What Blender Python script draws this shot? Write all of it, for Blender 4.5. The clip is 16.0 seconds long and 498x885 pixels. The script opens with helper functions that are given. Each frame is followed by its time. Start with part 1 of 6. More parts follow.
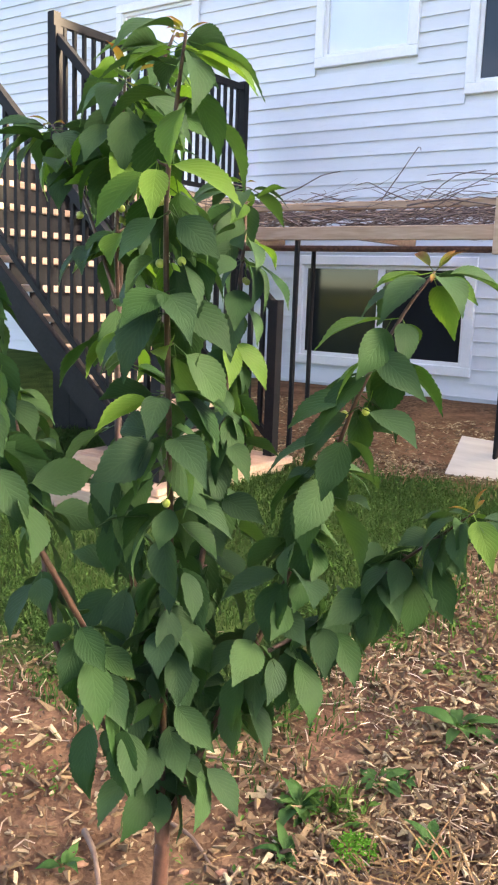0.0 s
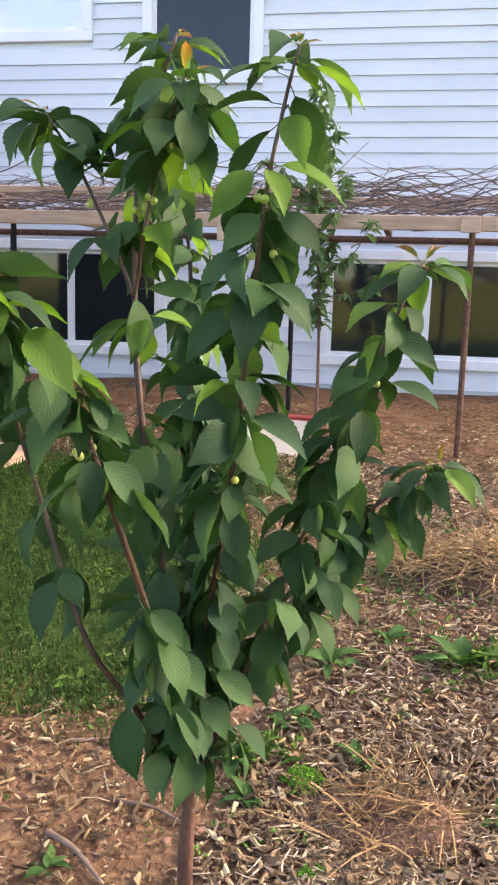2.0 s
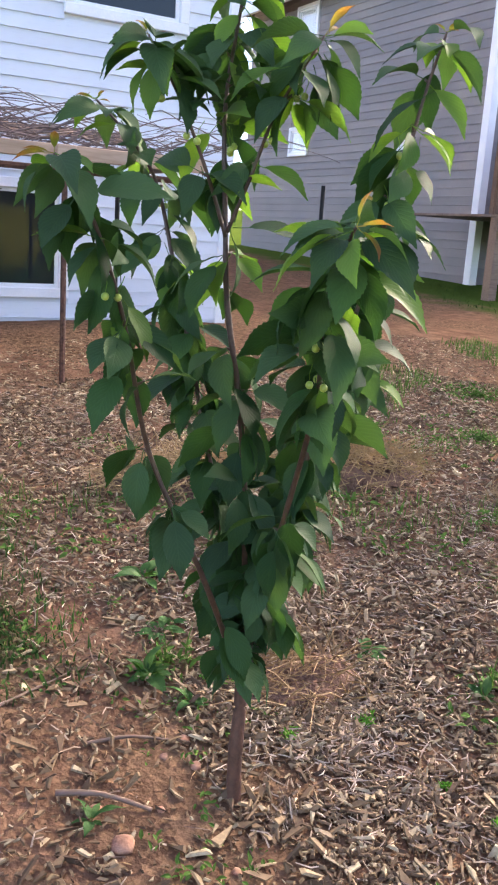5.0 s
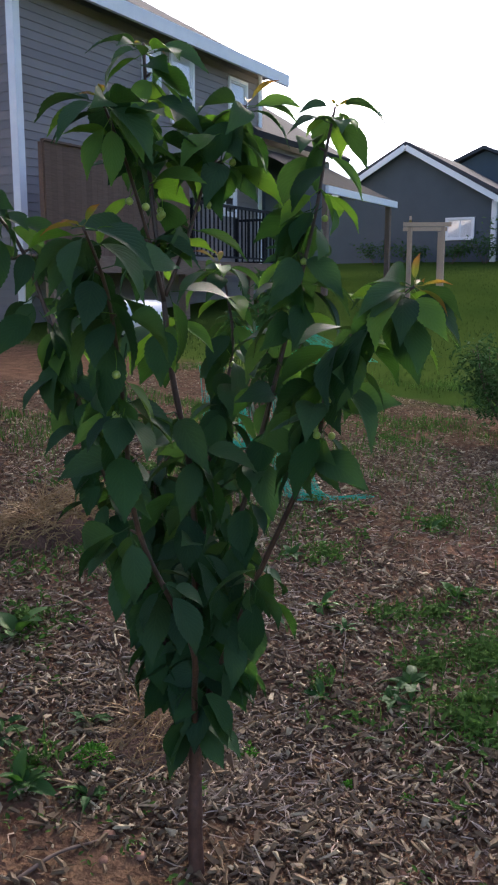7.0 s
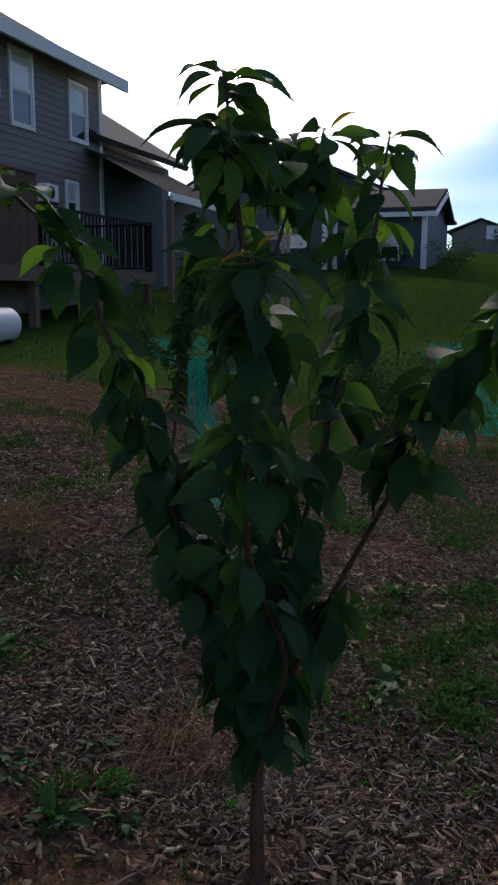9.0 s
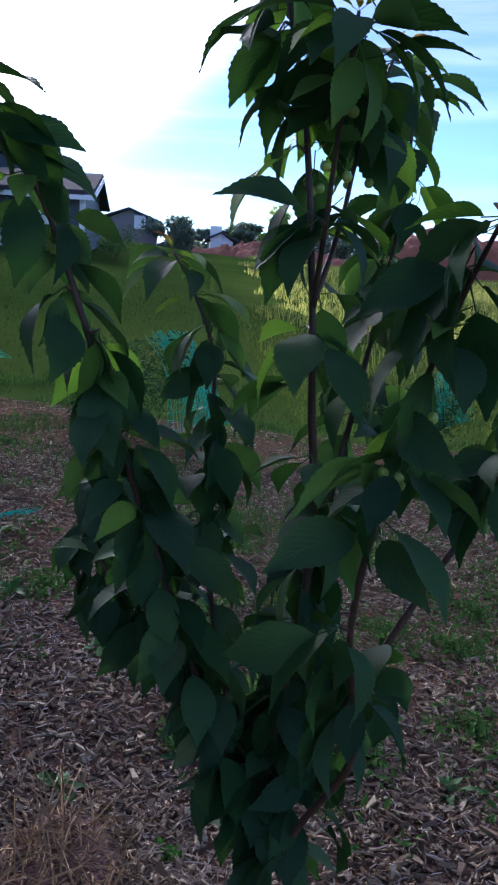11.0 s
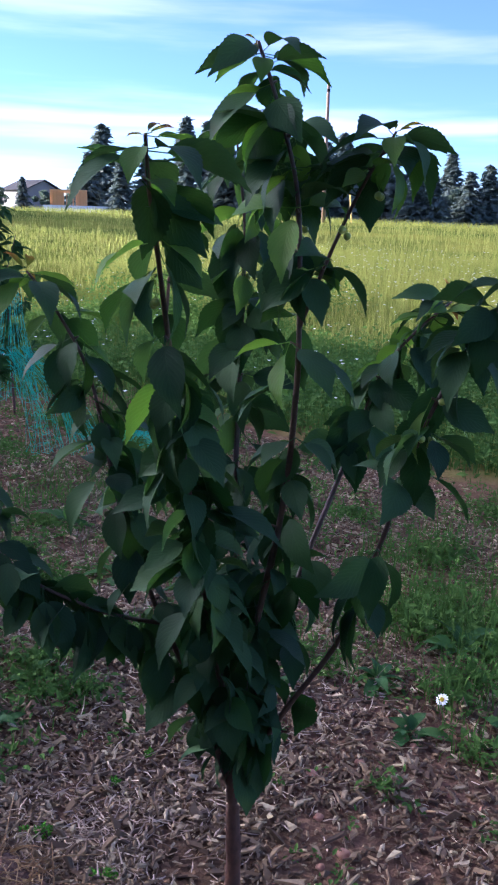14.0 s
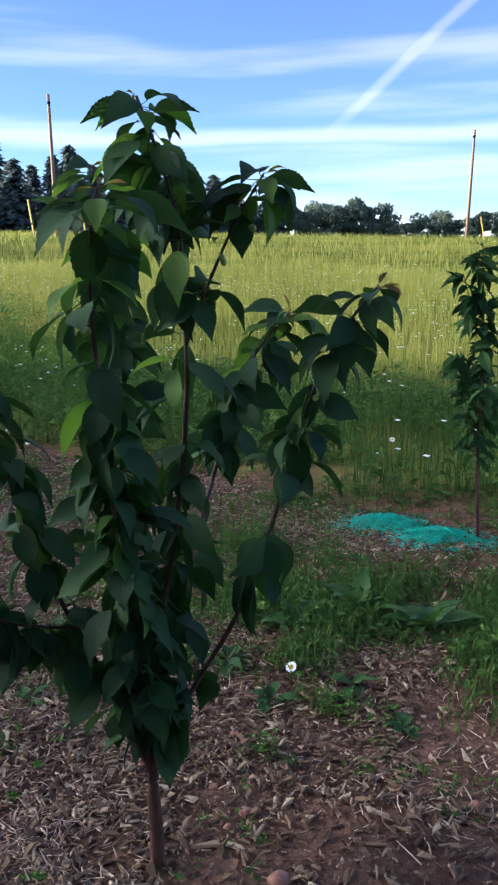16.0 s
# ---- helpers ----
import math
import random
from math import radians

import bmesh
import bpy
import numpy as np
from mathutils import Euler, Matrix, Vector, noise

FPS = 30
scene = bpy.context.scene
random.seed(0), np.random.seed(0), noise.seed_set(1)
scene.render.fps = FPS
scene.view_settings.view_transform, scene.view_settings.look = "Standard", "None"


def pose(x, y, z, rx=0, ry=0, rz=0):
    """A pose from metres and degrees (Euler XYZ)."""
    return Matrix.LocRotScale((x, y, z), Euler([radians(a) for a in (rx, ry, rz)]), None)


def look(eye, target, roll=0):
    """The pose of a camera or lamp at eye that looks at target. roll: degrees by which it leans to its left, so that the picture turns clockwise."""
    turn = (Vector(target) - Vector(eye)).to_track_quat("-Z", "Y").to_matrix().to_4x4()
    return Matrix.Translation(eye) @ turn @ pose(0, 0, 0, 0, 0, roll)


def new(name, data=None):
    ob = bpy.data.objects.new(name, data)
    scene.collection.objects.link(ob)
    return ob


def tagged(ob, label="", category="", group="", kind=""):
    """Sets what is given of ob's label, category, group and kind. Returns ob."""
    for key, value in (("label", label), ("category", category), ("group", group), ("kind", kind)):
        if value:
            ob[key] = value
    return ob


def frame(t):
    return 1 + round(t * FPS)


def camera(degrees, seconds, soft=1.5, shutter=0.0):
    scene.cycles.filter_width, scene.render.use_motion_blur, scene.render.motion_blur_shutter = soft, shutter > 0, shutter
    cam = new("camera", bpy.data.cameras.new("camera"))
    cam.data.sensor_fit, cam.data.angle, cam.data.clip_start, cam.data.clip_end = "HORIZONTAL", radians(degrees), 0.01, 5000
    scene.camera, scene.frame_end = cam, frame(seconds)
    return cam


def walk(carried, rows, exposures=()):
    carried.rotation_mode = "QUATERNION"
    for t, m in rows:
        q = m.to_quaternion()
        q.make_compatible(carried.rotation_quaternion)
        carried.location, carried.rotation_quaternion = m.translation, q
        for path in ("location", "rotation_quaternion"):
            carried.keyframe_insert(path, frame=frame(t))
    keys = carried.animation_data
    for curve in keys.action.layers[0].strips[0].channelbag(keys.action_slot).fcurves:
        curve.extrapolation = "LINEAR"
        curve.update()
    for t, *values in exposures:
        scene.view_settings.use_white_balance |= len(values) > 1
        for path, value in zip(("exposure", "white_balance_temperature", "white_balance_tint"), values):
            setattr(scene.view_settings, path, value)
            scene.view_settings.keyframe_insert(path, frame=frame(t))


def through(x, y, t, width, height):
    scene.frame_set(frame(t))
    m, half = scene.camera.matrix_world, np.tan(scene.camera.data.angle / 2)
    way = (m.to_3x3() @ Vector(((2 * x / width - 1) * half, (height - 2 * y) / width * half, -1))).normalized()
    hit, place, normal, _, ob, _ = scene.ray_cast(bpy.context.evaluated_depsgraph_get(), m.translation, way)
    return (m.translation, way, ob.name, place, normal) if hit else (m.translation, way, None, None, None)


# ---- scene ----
cam = camera(32.0, 16.0, 2.2)
METRES, EYE, TURN = 6.6, 1.45, 35.5
ROWS = [
    (0.0, 0.0, 0.0, 0.0, 0.36, -10.1, -2.04),
    (0.5, -0.0418, -0.0166, 0.0008, -7.99, -12.03, -2.68),
    (1.0, -0.0698, -0.0106, -0.0017, -11.76, -11.55, -2.14),
    (1.5, -0.0967, 0.005, -0.0021, -17.58, -10.96, -1.89),
    (2.0, -0.1237, 0.0048, -0.0019, -24.94, -10.42, -1.62),
    (2.5, -0.1541, 0.0127, -0.0049, -29.26, -10.92, -1.62),
    (3.0, -0.1765, 0.035, -0.0072, -31.9, -12.02, -1.56),
    (3.5, -0.202, 0.0582, -0.0051, -39.23, -11.85, -1.88),
    (6.0, -0.319, 0.191, -0.0068, -79.78, -12.77, -1.88),
    (6.5, -0.3103, 0.2239, -0.003, -87.2, -9.95, 1.11),
    (7.0, -0.3183, 0.2677, -0.0032, -95.86, -10.16, -0.01),
    (7.5, -0.3303, 0.2968, 0.0011, -101.54, -10.73, -1.37),
    (8.0, -0.3184, 0.3168, -0.0, -103.78, -9.07, 0.05),
    (8.5, -0.3206, 0.3355, 0.003, -104.8, -9.26, 0.23),
    (11.0, -0.1862, 0.408, -0.0045, -130.13, -10.02, -3.26),
    (11.5, -0.1527, 0.4254, 0.0035, -138.71, -9.88, -3.47),
    (12.0, -0.1242, 0.4674, 0.0075, -150.35, -12.14, -3.53),
    (12.5, -0.0988, 0.484, 0.0055, -158.35, -13.35, -2.95),
    (13.0, -0.0695, 0.4912, 0.0128, -167.46, -12.59, -0.91),
    (13.5, -0.0452, 0.5153, 0.0158, -174.75, -12.91, -0.98),
    (14.0, -0.033, 0.532, 0.02, -178.25, -13.56, -1.45),
    (14.5, -0.0222, 0.528, 0.0182, -178.83, -13.68, -0.74),
    (15.0, 0.0, 0.5396, 0.019, -186.59, -13.53, -1.22),
    (15.5, 0.0151, 0.557, 0.0234, -194.11, -13.92, -0.66),
    (16.0, 0.0174, 0.5618, 0.0254, -195.38, -12.8, 0.84),
]

EXPOSURES = [(0.0, 3.67, 7800, 15), (1.0, 3.52, 7850, 15), (1.5, 3.58, 7950, 15), (2.0, 3.66, 7950, 16), (2.5, 3.36, 7950, 16), (3.0, 3.5, 7950, 16), (3.5, 3.58, 7850, 17), (6.0, 3.5, 6900, 18), (6.5, 2.72, 6750, 17), (7.0, 2.32, 6450, 15), (7.5, 1.77, 6450, 15), (8.0, 1.37, 6350, 15), (8.5, 0.77, 6300, 15),
             (11.0, 1.9, 5300, 22), (12.0, 2.34, 5150, 27), (12.5, 2.76, 5100, 30), (13.0, 2.78, 5100, 31), (13.5, 2.46, 5100, 30), (14.5, 2.22, 5300, 25), (16.0, 1.97, 5500, 18)]
walk(cam, [(t, pose(0, 0, EYE, 0, 0, TURN) @ pose(METRES * x, METRES * y, METRES * z, 90 + pitch, roll, yaw)) for t, x, y, z, yaw, pitch, roll in ROWS], EXPOSURES)

# ---- sky and sun ----
SUN_HEADING, SUN_HEIGHT = 73.5, 6.4
world = bpy.data.worlds.new("evening_sky")
scene.world = world
world.use_nodes = True
wn, wl = world.node_tree.nodes, world.node_tree.links
sky = wn.new("ShaderNodeTexSky")
sky.sky_type = "NISHITA"
sky.sun_disc = False
sky.sun_elevation, sky.sun_rotation = radians(SUN_HEIGHT), radians(SUN_HEADING)
sky.altitude, sky.air_density, sky.dust_density, sky.ozone_density = 50, 0.68, 0.05, 2.4
# thin streaks of high cloud, stretched along the horizon, one long bank low in the south, and a contrail
coord = wn.new("ShaderNodeTexCoord")


def sky_math(op, a, b=0.0):
    t = wn.new("ShaderNodeMath")
    t.operation = op
    for i, v in enumerate((a, b)):
        if isinstance(v, float):
            t.inputs[i].default_value = v
        else:
            wl.new(v, t.inputs[i])
    return t.outputs[0]


def sky_span(v, lo, hi, a, b):
    t = wn.new("ShaderNodeMapRange")
    t.interpolation_type = "SMOOTHSTEP"
    for i, w in enumerate((lo, hi, a, b)):
        t.inputs[i + 1].default_value = w
    wl.new(v, t.inputs[0])
    return t.outputs[0]


def sky_noise(scale, stretch, turn=(0, 0, 0), detail=7.0):
    m = wn.new("ShaderNodeMapping")
    m.inputs["Scale"].default_value, m.inputs["Rotation"].default_value = stretch, turn
    wl.new(coord.outputs["Generated"], m.inputs[0])
    t = wn.new("ShaderNodeTexNoise")
    t.inputs["Scale"].default_value, t.inputs["Detail"].default_value = scale, detail
    wl.new(m.outputs[0], t.inputs["Vector"])
    return t.outputs["Fac"]


def sky_dot(v):
    t = wn.new("ShaderNodeVectorMath")
    t.operation = "DOT_PRODUCT"
    wl.new(coord.outputs["Generated"], t.inputs[0])
    t.inputs[1].default_value = v
    return t.outputs["Value"]


def sky_way(heading, height):
    h, e = radians(heading), radians(height)
    return Vector((math.sin(h) * math.cos(e), math.cos(h) * math.cos(e), math.sin(e)))


up = sky_dot((0, 0, 1))
streaks = sky_span(sky_noise(1.6, (1.3, 1.3, 14.0), (radians(4), radians(-3), 0)), 0.44, 0.70, 0.0, 0.75)
wisps = sky_math("MULTIPLY", sky_noise(5.0, (1.0, 1.0, 6.0)), 0.022)
bank = sky_span(sky_math("ABSOLUTE", sky_math("SUBTRACT", sky_math("ADD", up, wisps), 0.126)), 0.0, 0.015, 1.0, 0.0)
bank = sky_math("MULTIPLY", bank, sky_span(sky_dot(sky_way(166, 5)), 0.52, 0.93, 0.2, 1.0))
line_a, line_b = sky_way(166.3, 7.6), sky_way(174.6, 14.6)
trail = sky_span(sky_math("ABSOLUTE", sky_math("ADD", sky_dot(line_a.cross(line_b).normalized()), sky_math("MULTIPLY", wisps, 0.25))), 0.0015, 0.0085, 1.0, 0.0)
trail = sky_math("MULTIPLY", trail, sky_span(up, 0.10, 0.16, 0.0, 0.5))
trail = sky_math("MULTIPLY", trail, sky_span(sky_dot(line_b), 0.90, 0.97, 0.0, 1.0))
amount = sky_math("ADD", sky_math("ADD", sky_math("MAXIMUM", streaks, bank), trail), 0.12)
cloud = wn.new("ShaderNodeMixRGB")
cloud.blend_type = "ADD"
cloud.inputs[2].default_value = (1.85, 1.36, 1.68, 1.0)
wl.new(amount, cloud.inputs[0])
# a bright veil of thin cloud on the sun's side of the sky
veil = wn.new("ShaderNodeMixRGB")
veil.blend_type = "ADD"
veil.inputs[2].default_value = (88.0, 78.0, 66.5, 1.0)
near_sun = sky_span(sky_dot(sky_way(SUN_HEADING, SUN_HEIGHT + 21)), 0.90, 1.0, 0.0, 1.0)
near_sun = sky_math("MULTIPLY", near_sun, near_sun)
wl.new(sky_math("MULTIPLY", near_sun, sky_math("ADD", sky_math("MULTIPLY", streaks, 0.35), 0.7)), veil.inputs[0])
wl.new(sky.outputs[0], veil.inputs[1])
wl.new(veil.outputs[0], cloud.inputs[1])
wn["Background"].inputs["Strength"].default_value = 0.079
wl.new(cloud.outputs[0], wn["Background"].inputs[0])

sun = new("sun", bpy.data.lights.new("sun", "SUN"))
sun.data.energy, sun.data.angle, sun.data.color = 5.0, radians(0.6), (1.0, 0.86, 0.64)
way = Vector((math.sin(radians(SUN_HEADING)) * math.cos(radians(SUN_HEIGHT)), math.cos(radians(SUN_HEADING)) * math.cos(radians(SUN_HEIGHT)), math.sin(radians(SUN_HEIGHT))))
sun.matrix_world = look(way * 60, (0, 0, 0))

# ---- materials ----
class Nodes:
    """Short hand for building one node material."""

    def __init__(self, name):
        self.mat = bpy.data.materials.new(name)
        self.mat.use_nodes = True
        self.n, self.l = self.mat.node_tree.nodes, self.mat.node_tree.links
        self.bsdf = self.n["Principled BSDF"]
        self.place = self.n.new("ShaderNodeTexCoord").outputs["Object"]

    def link(self, value, socket):
        if hasattr(value, "is_output"):
            self.l.new(value, socket)
        else:
            socket.default_value = value

    def stretch(self, scale=(1, 1, 1), turn=(0, 0, 0), source=None):
        m = self.n.new("ShaderNodeMapping")
        m.inputs["Scale"].default_value, m.inputs["Rotation"].default_value = scale, turn
        self.l.new(source or self.place, m.inputs[0])
        return m.outputs[0]

    def noise(self, scale, detail=4.0, rough=0.55, source=None):
        t = self.n.new("ShaderNodeTexNoise")
        t.inputs["Scale"].default_value, t.inputs["Detail"].default_value, t.inputs["Roughness"].default_value = scale, detail, rough
        self.l.new(source or self.place, t.inputs["Vector"])
        return t.outputs["Fac"]

    def voronoi(self, scale, source=None, out="Distance"):
        t = self.n.new("ShaderNodeTexVoronoi")
        t.inputs["Scale"].default_value = scale
        self.l.new(source or self.place, t.inputs["Vector"])
        return t.outputs[out]

    def math(self, op, a, b=0.0, c=0.0):
        t = self.n.new("ShaderNodeMath")
        t.operation = op
        for i, v in enumerate((a, b, c)):
            self.link(v, t.inputs[i])
        return t.outputs[0]

    def span(self, v, a, b, lo=0.0, hi=1.0):
        t = self.n.new("ShaderNodeMapRange")
        for i, w in enumerate((v, a, b, lo, hi)):
            self.link(w, t.inputs[i])
        return t.outputs[0]

    def mix(self, f, a, b, kind="MIX"):
        t = self.n.new("ShaderNodeMixRGB")
        t.blend_type = kind
        self.link(f, t.inputs[0])
        for i, v in ((1, a), (2, b)):
            self.link(v if hasattr(v, "is_output") else (*v, 1.0), t.inputs[i])
        return t.outputs[0]

    def random(self):
        return self.n.new("ShaderNodeObjectInfo").outputs["Random"]

    def island(self):
        return self.n.new("ShaderNodeNewGeometry").outputs["Random Per Island"]

    def world_place(self):
        return self.n.new("ShaderNodeNewGeometry").outputs["Position"]

    def bump(self, height, strength=0.4, distance=0.01):
        t = self.n.new("ShaderNodeBump")
        t.inputs["Strength"].default_value, t.inputs["Distance"].default_value = strength, distance
        self.l.new(height, t.inputs["Height"])
        self.l.new(t.outputs[0], self.bsdf.inputs["Normal"])
        return t.outputs[0]

    def done(self, color, rough=0.7, metal=0.0, spec=0.5):
        self.link(color if hasattr(color, "is_output") else (*color, 1.0), self.bsdf.inputs["Base Color"])
        self.link(rough, self.bsdf.inputs["Roughness"])
        self.bsdf.inputs["Metallic"].default_value = metal
        self.bsdf.inputs["Specular IOR Level"].default_value = spec
        return self.mat


def surface(name, dark, light, scale=6.0, rough=0.7, bump=0.2, metal=0.0, stretch=(1, 1, 1), fine=60.0, spec=0.5, dist=0.004):
    """A worn surface: two colours at two scales, with a fine relief."""
    k = Nodes(name)
    p = k.stretch(stretch)
    f = k.math("MULTIPLY_ADD", k.noise(fine, 3, source=p), 0.4, k.math("MULTIPLY", k.noise(scale, 5, source=p), 0.6))
    k.bump(k.noise(fine, 4, source=p), bump, dist)
    return k.done(k.mix(k.span(f, 0.34, 0.66), dark, light), rough, metal, spec)


def leafy(name, base, pale, gloss=0.42, through=0.35, tip=None, joined=False):
    """A leaf: side veins in relief, one shade for each leaf, and light that comes through."""
    k = Nodes(name)
    uv = k.n.new("ShaderNodeUVMap").outputs[0]
    s = k.n.new("ShaderNodeSeparateXYZ")
    k.l.new(uv, s.inputs[0])
    across = k.math("ABSOLUTE", k.math("SUBTRACT", s.outputs["Y"], 0.5))
    phase = k.math("ADD", k.math("SUBTRACT", k.math("MULTIPLY", s.outputs["X"], 58.0), k.math("MULTIPLY", across, 52.0)), k.math("MULTIPLY", k.noise(5, 2, source=uv), 5.0))
    vein = k.math("POWER", k.math("MULTIPLY_ADD", k.math("SINE", phase), 0.5, 0.5), 4.0)
    rib = k.span(across, 0.0, 0.035, 1.0, 0.0)
    net = k.noise(70, 2, source=uv)
    lines = k.math("MAXIMUM", k.math("MULTIPLY", vein, 0.7), rib)
    tone = k.math("MULTIPLY_ADD", k.noise(9, 3), 0.35, k.math("MULTIPLY", k.island() if joined else k.random(), 0.65))
    col = k.mix(k.span(tone, 0.2, 0.85), base, pale)
    col = k.mix(k.math("MULTIPLY", lines, 0.08), col, tuple(min(1, c * 1.9 + 0.015) for c in pale))
    if tip:
        col = k.mix(k.span(k.math("MULTIPLY_ADD", net, 0.3, s.outputs["X"]), 0.45, 1.05), col, tip)
    b = k.bump(k.math("SUBTRACT", k.math("MULTIPLY", net, 0.25), lines), 0.32, 0.0012)
    k.done(col, k.span(net, 0.3, 0.7, gloss, gloss + 0.16), 0.0, 0.13)
    glow = k.n.new("ShaderNodeBsdfTranslucent")
    k.l.new(k.mix(1.0, col, (1.35, 1.5, 0.6), "MULTIPLY"), glow.inputs[0])
    k.l.new(b, glow.inputs["Normal"])
    m = k.n.new("ShaderNodeMixShader")
    m.inputs[0].default_value = through
    k.l.new(k.bsdf.outputs[0], m.inputs[1])
    k.l.new(glow.outputs[0], m.inputs[2])
    k.l.new(m.outputs[0], k.n["Material Output"].inputs[0])
    return k.mat


def blades(name, low, high, through=0.3):
    """Grass and weeds joined into one mesh: a shade for every blade."""
    k = Nodes(name)
    r = k.island()
    col = k.mix(k.math("MULTIPLY_ADD", k.noise(0.35, 3), 0.5, k.math("MULTIPLY", r, 0.6)), low, high)
    k.done(col, 0.65, 0.0, 0.05)
    glow = k.n.new("ShaderNodeBsdfTranslucent")
    k.l.new(col, glow.inputs[0])
    m = k.n.new("ShaderNodeMixShader")
    m.inputs[0].default_value = through
    k.l.new(k.bsdf.outputs[0], m.inputs[1])
    k.l.new(glow.outputs[0], m.inputs[2])
    k.l.new(m.outputs[0], k.n["Material Output"].inputs[0])
    return k.mat


def siding_paint(name, dark, light):
    """Painted boards: each board a little different, faint streaks, slight grime."""
    k = Nodes(name)
    p = k.stretch((1, 1, 6))
    f = k.math("MULTIPLY_ADD", k.random(), 0.4, k.math("MULTIPLY", k.noise(1.3, 4), 0.6))
    col = k.mix(k.span(f, 0.25, 0.75), dark, light)
    col = k.mix(k.span(k.noise(9, 5, source=p), 0.55, 0.8, 0.0, 0.25), col, tuple(c * 0.7 for c in dark))
    k.bump(k.noise(120, 3, source=k.stretch((0.3, 0.3, 3))), 0.15, 0.002)
    return k.done(col, 0.55, 0.0, 0.35)


def wood(name, dark, light, scale=1.0, rough=0.7):
    k = Nodes(name)
    p = k.stretch((2.5 * scale, 22 * scale, 22 * scale))
    f = k.math("MULTIPLY_ADD", k.noise(2.2, 6, source=p), 0.75, k.math("MULTIPLY", k.random(), 0.25))
    k.bump(k.noise(6, 5, source=p), 0.3, 0.003)
    return k.done(k.mix(k.span(f, 0.3, 0.7), dark, light), rough, 0.0, 0.3)


def shingle_paint(name, dark, light):
    k = Nodes(name)
    f = k.math("MULTIPLY_ADD", k.noise(35, 3), 0.5, k.math("MULTIPLY", k.noise(0.8, 4), 0.5))
    k.bump(k.noise(90, 3), 0.4, 0.004)
    return k.done(k.mix(k.span(f, 0.3, 0.7), dark, light), 0.9, 0.0, 0.2)


def pane_glass(name, tint):
    k = Nodes(name)
    k.bump(k.noise(1.2, 2), 0.02, 0.01)
    return k.done(k.mix(k.noise(2.0, 2), tint, tuple(c * 1.6 for c in tint)), 0.05, 0.0, 0.5)


def clear_pane(name):
    """Thin window glass: mostly clear, with a faint reflection."""
    k = Nodes(name)
    clear, gloss = k.n.new("ShaderNodeBsdfTransparent"), k.n.new("ShaderNodeBsdfGlossy")
    gloss.inputs["Roughness"].default_value = 0.03
    m = k.n.new("ShaderNodeMixShader")
    m.inputs[0].default_value = 0.12
    k.l.new(clear.outputs[0], m.inputs[1])
    k.l.new(gloss.outputs[0], m.inputs[2])
    k.l.new(m.outputs[0], k.n["Material Output"].inputs[0])
    return k.mat


M_SIDING = siding_paint("pale_blue_grey_siding", (0.62, 0.65, 0.69), (0.71, 0.735, 0.77))
M_SIDING2 = siding_paint("dark_taupe_siding", (0.172, 0.153, 0.150), (0.228, 0.203, 0.196))
M_SIDING3 = siding_paint("slate_blue_siding", (0.045, 0.06, 0.075), (0.065, 0.085, 0.10))
M_WHITE = surface("white_trim", (0.72, 0.73, 0.74), (0.82, 0.82, 0.82), 3, 0.45, 0.08)
M_GLASS = pane_glass("window_glass", (0.012, 0.014, 0.016))
M_CLEAR = clear_pane("clear_window_pane")
M_BLIND = surface("pale_blind", (0.68, 0.69, 0.71), (0.76, 0.77, 0.78), 4, 0.8, 0.1)
# near-black colour that stands for the shade inside rooms
M_ROOM_SHADE = surface("dark_room", (0.02, 0.02, 0.022), (0.05, 0.048, 0.045), 2, 0.9, 0.1)
M_FOUND = surface("concrete_foundation", (0.30, 0.29, 0.27), (0.42, 0.40, 0.37), 5, 0.9, 0.35)
M_ROOF = shingle_paint("asphalt_shingles", (0.035, 0.036, 0.04), (0.07, 0.07, 0.075))
M_BLACKMETAL = surface("black_powder_coat", (0.005, 0.005, 0.006), (0.011, 0.011, 0.012), 8, 0.65, 0.1, spec=0.2)
M_RAWWOOD = wood("raw_lumber", (0.36, 0.235, 0.155), (0.55, 0.395, 0.285))
M_OLDWOOD = wood("weathered_wood", (0.10, 0.065, 0.045), (0.22, 0.15, 0.11))
M_FENCE = wood("stained_fence_boards", (0.085, 0.048, 0.032), (0.14, 0.085, 0.058))
M_BARK = surface("cherry_bark", (0.050, 0.022, 0.014), (0.150, 0.068, 0.042), 14, 0.62, 0.6, stretch=(1, 1, 0.6), fine=90)
M_TWIG = surface("young_cherry_bark", (0.034, 0.016, 0.010), (0.095, 0.047, 0.027), 25, 0.5, 0.4, fine=120)
M_LEAF = leafy("cherry_leaf", (0.026, 0.059, 0.028), (0.056, 0.114, 0.042), 0.56, 0.28)
# darker copy of the cherry leaf: the crown's inner shade put into its colour
M_INNER_SHADED = leafy("inner_cherry_leaf", (0.019, 0.052, 0.018), (0.040, 0.096, 0.028), 0.48, 0.28, joined=True)
M_YOUNG = leafy("young_cherry_leaf", (0.070, 0.150, 0.028), (0.125, 0.220, 0.044), 0.42, 0.4)
M_SHOOT = leafy("new_cherry_shoot", (0.15, 0.17, 0.040), (0.24, 0.17, 0.050), 0.40, 0.45, tip=(0.30, 0.105, 0.048))
M_FRUIT = surface("unripe_cherry", (0.24, 0.33, 0.05), (0.42, 0.46, 0.10), 30, 0.28, 0.05)
M_RUST = surface("rusty_steel", (0.05, 0.022, 0.014), (0.15, 0.07, 0.045), 30, 0.75, 0.5, metal=0.3)
M_STONE = surface("red_sandstone", (0.24, 0.11, 0.065), (0.40, 0.22, 0.14), 12, 0.9, 0.6, fine=40, dist=0.01)
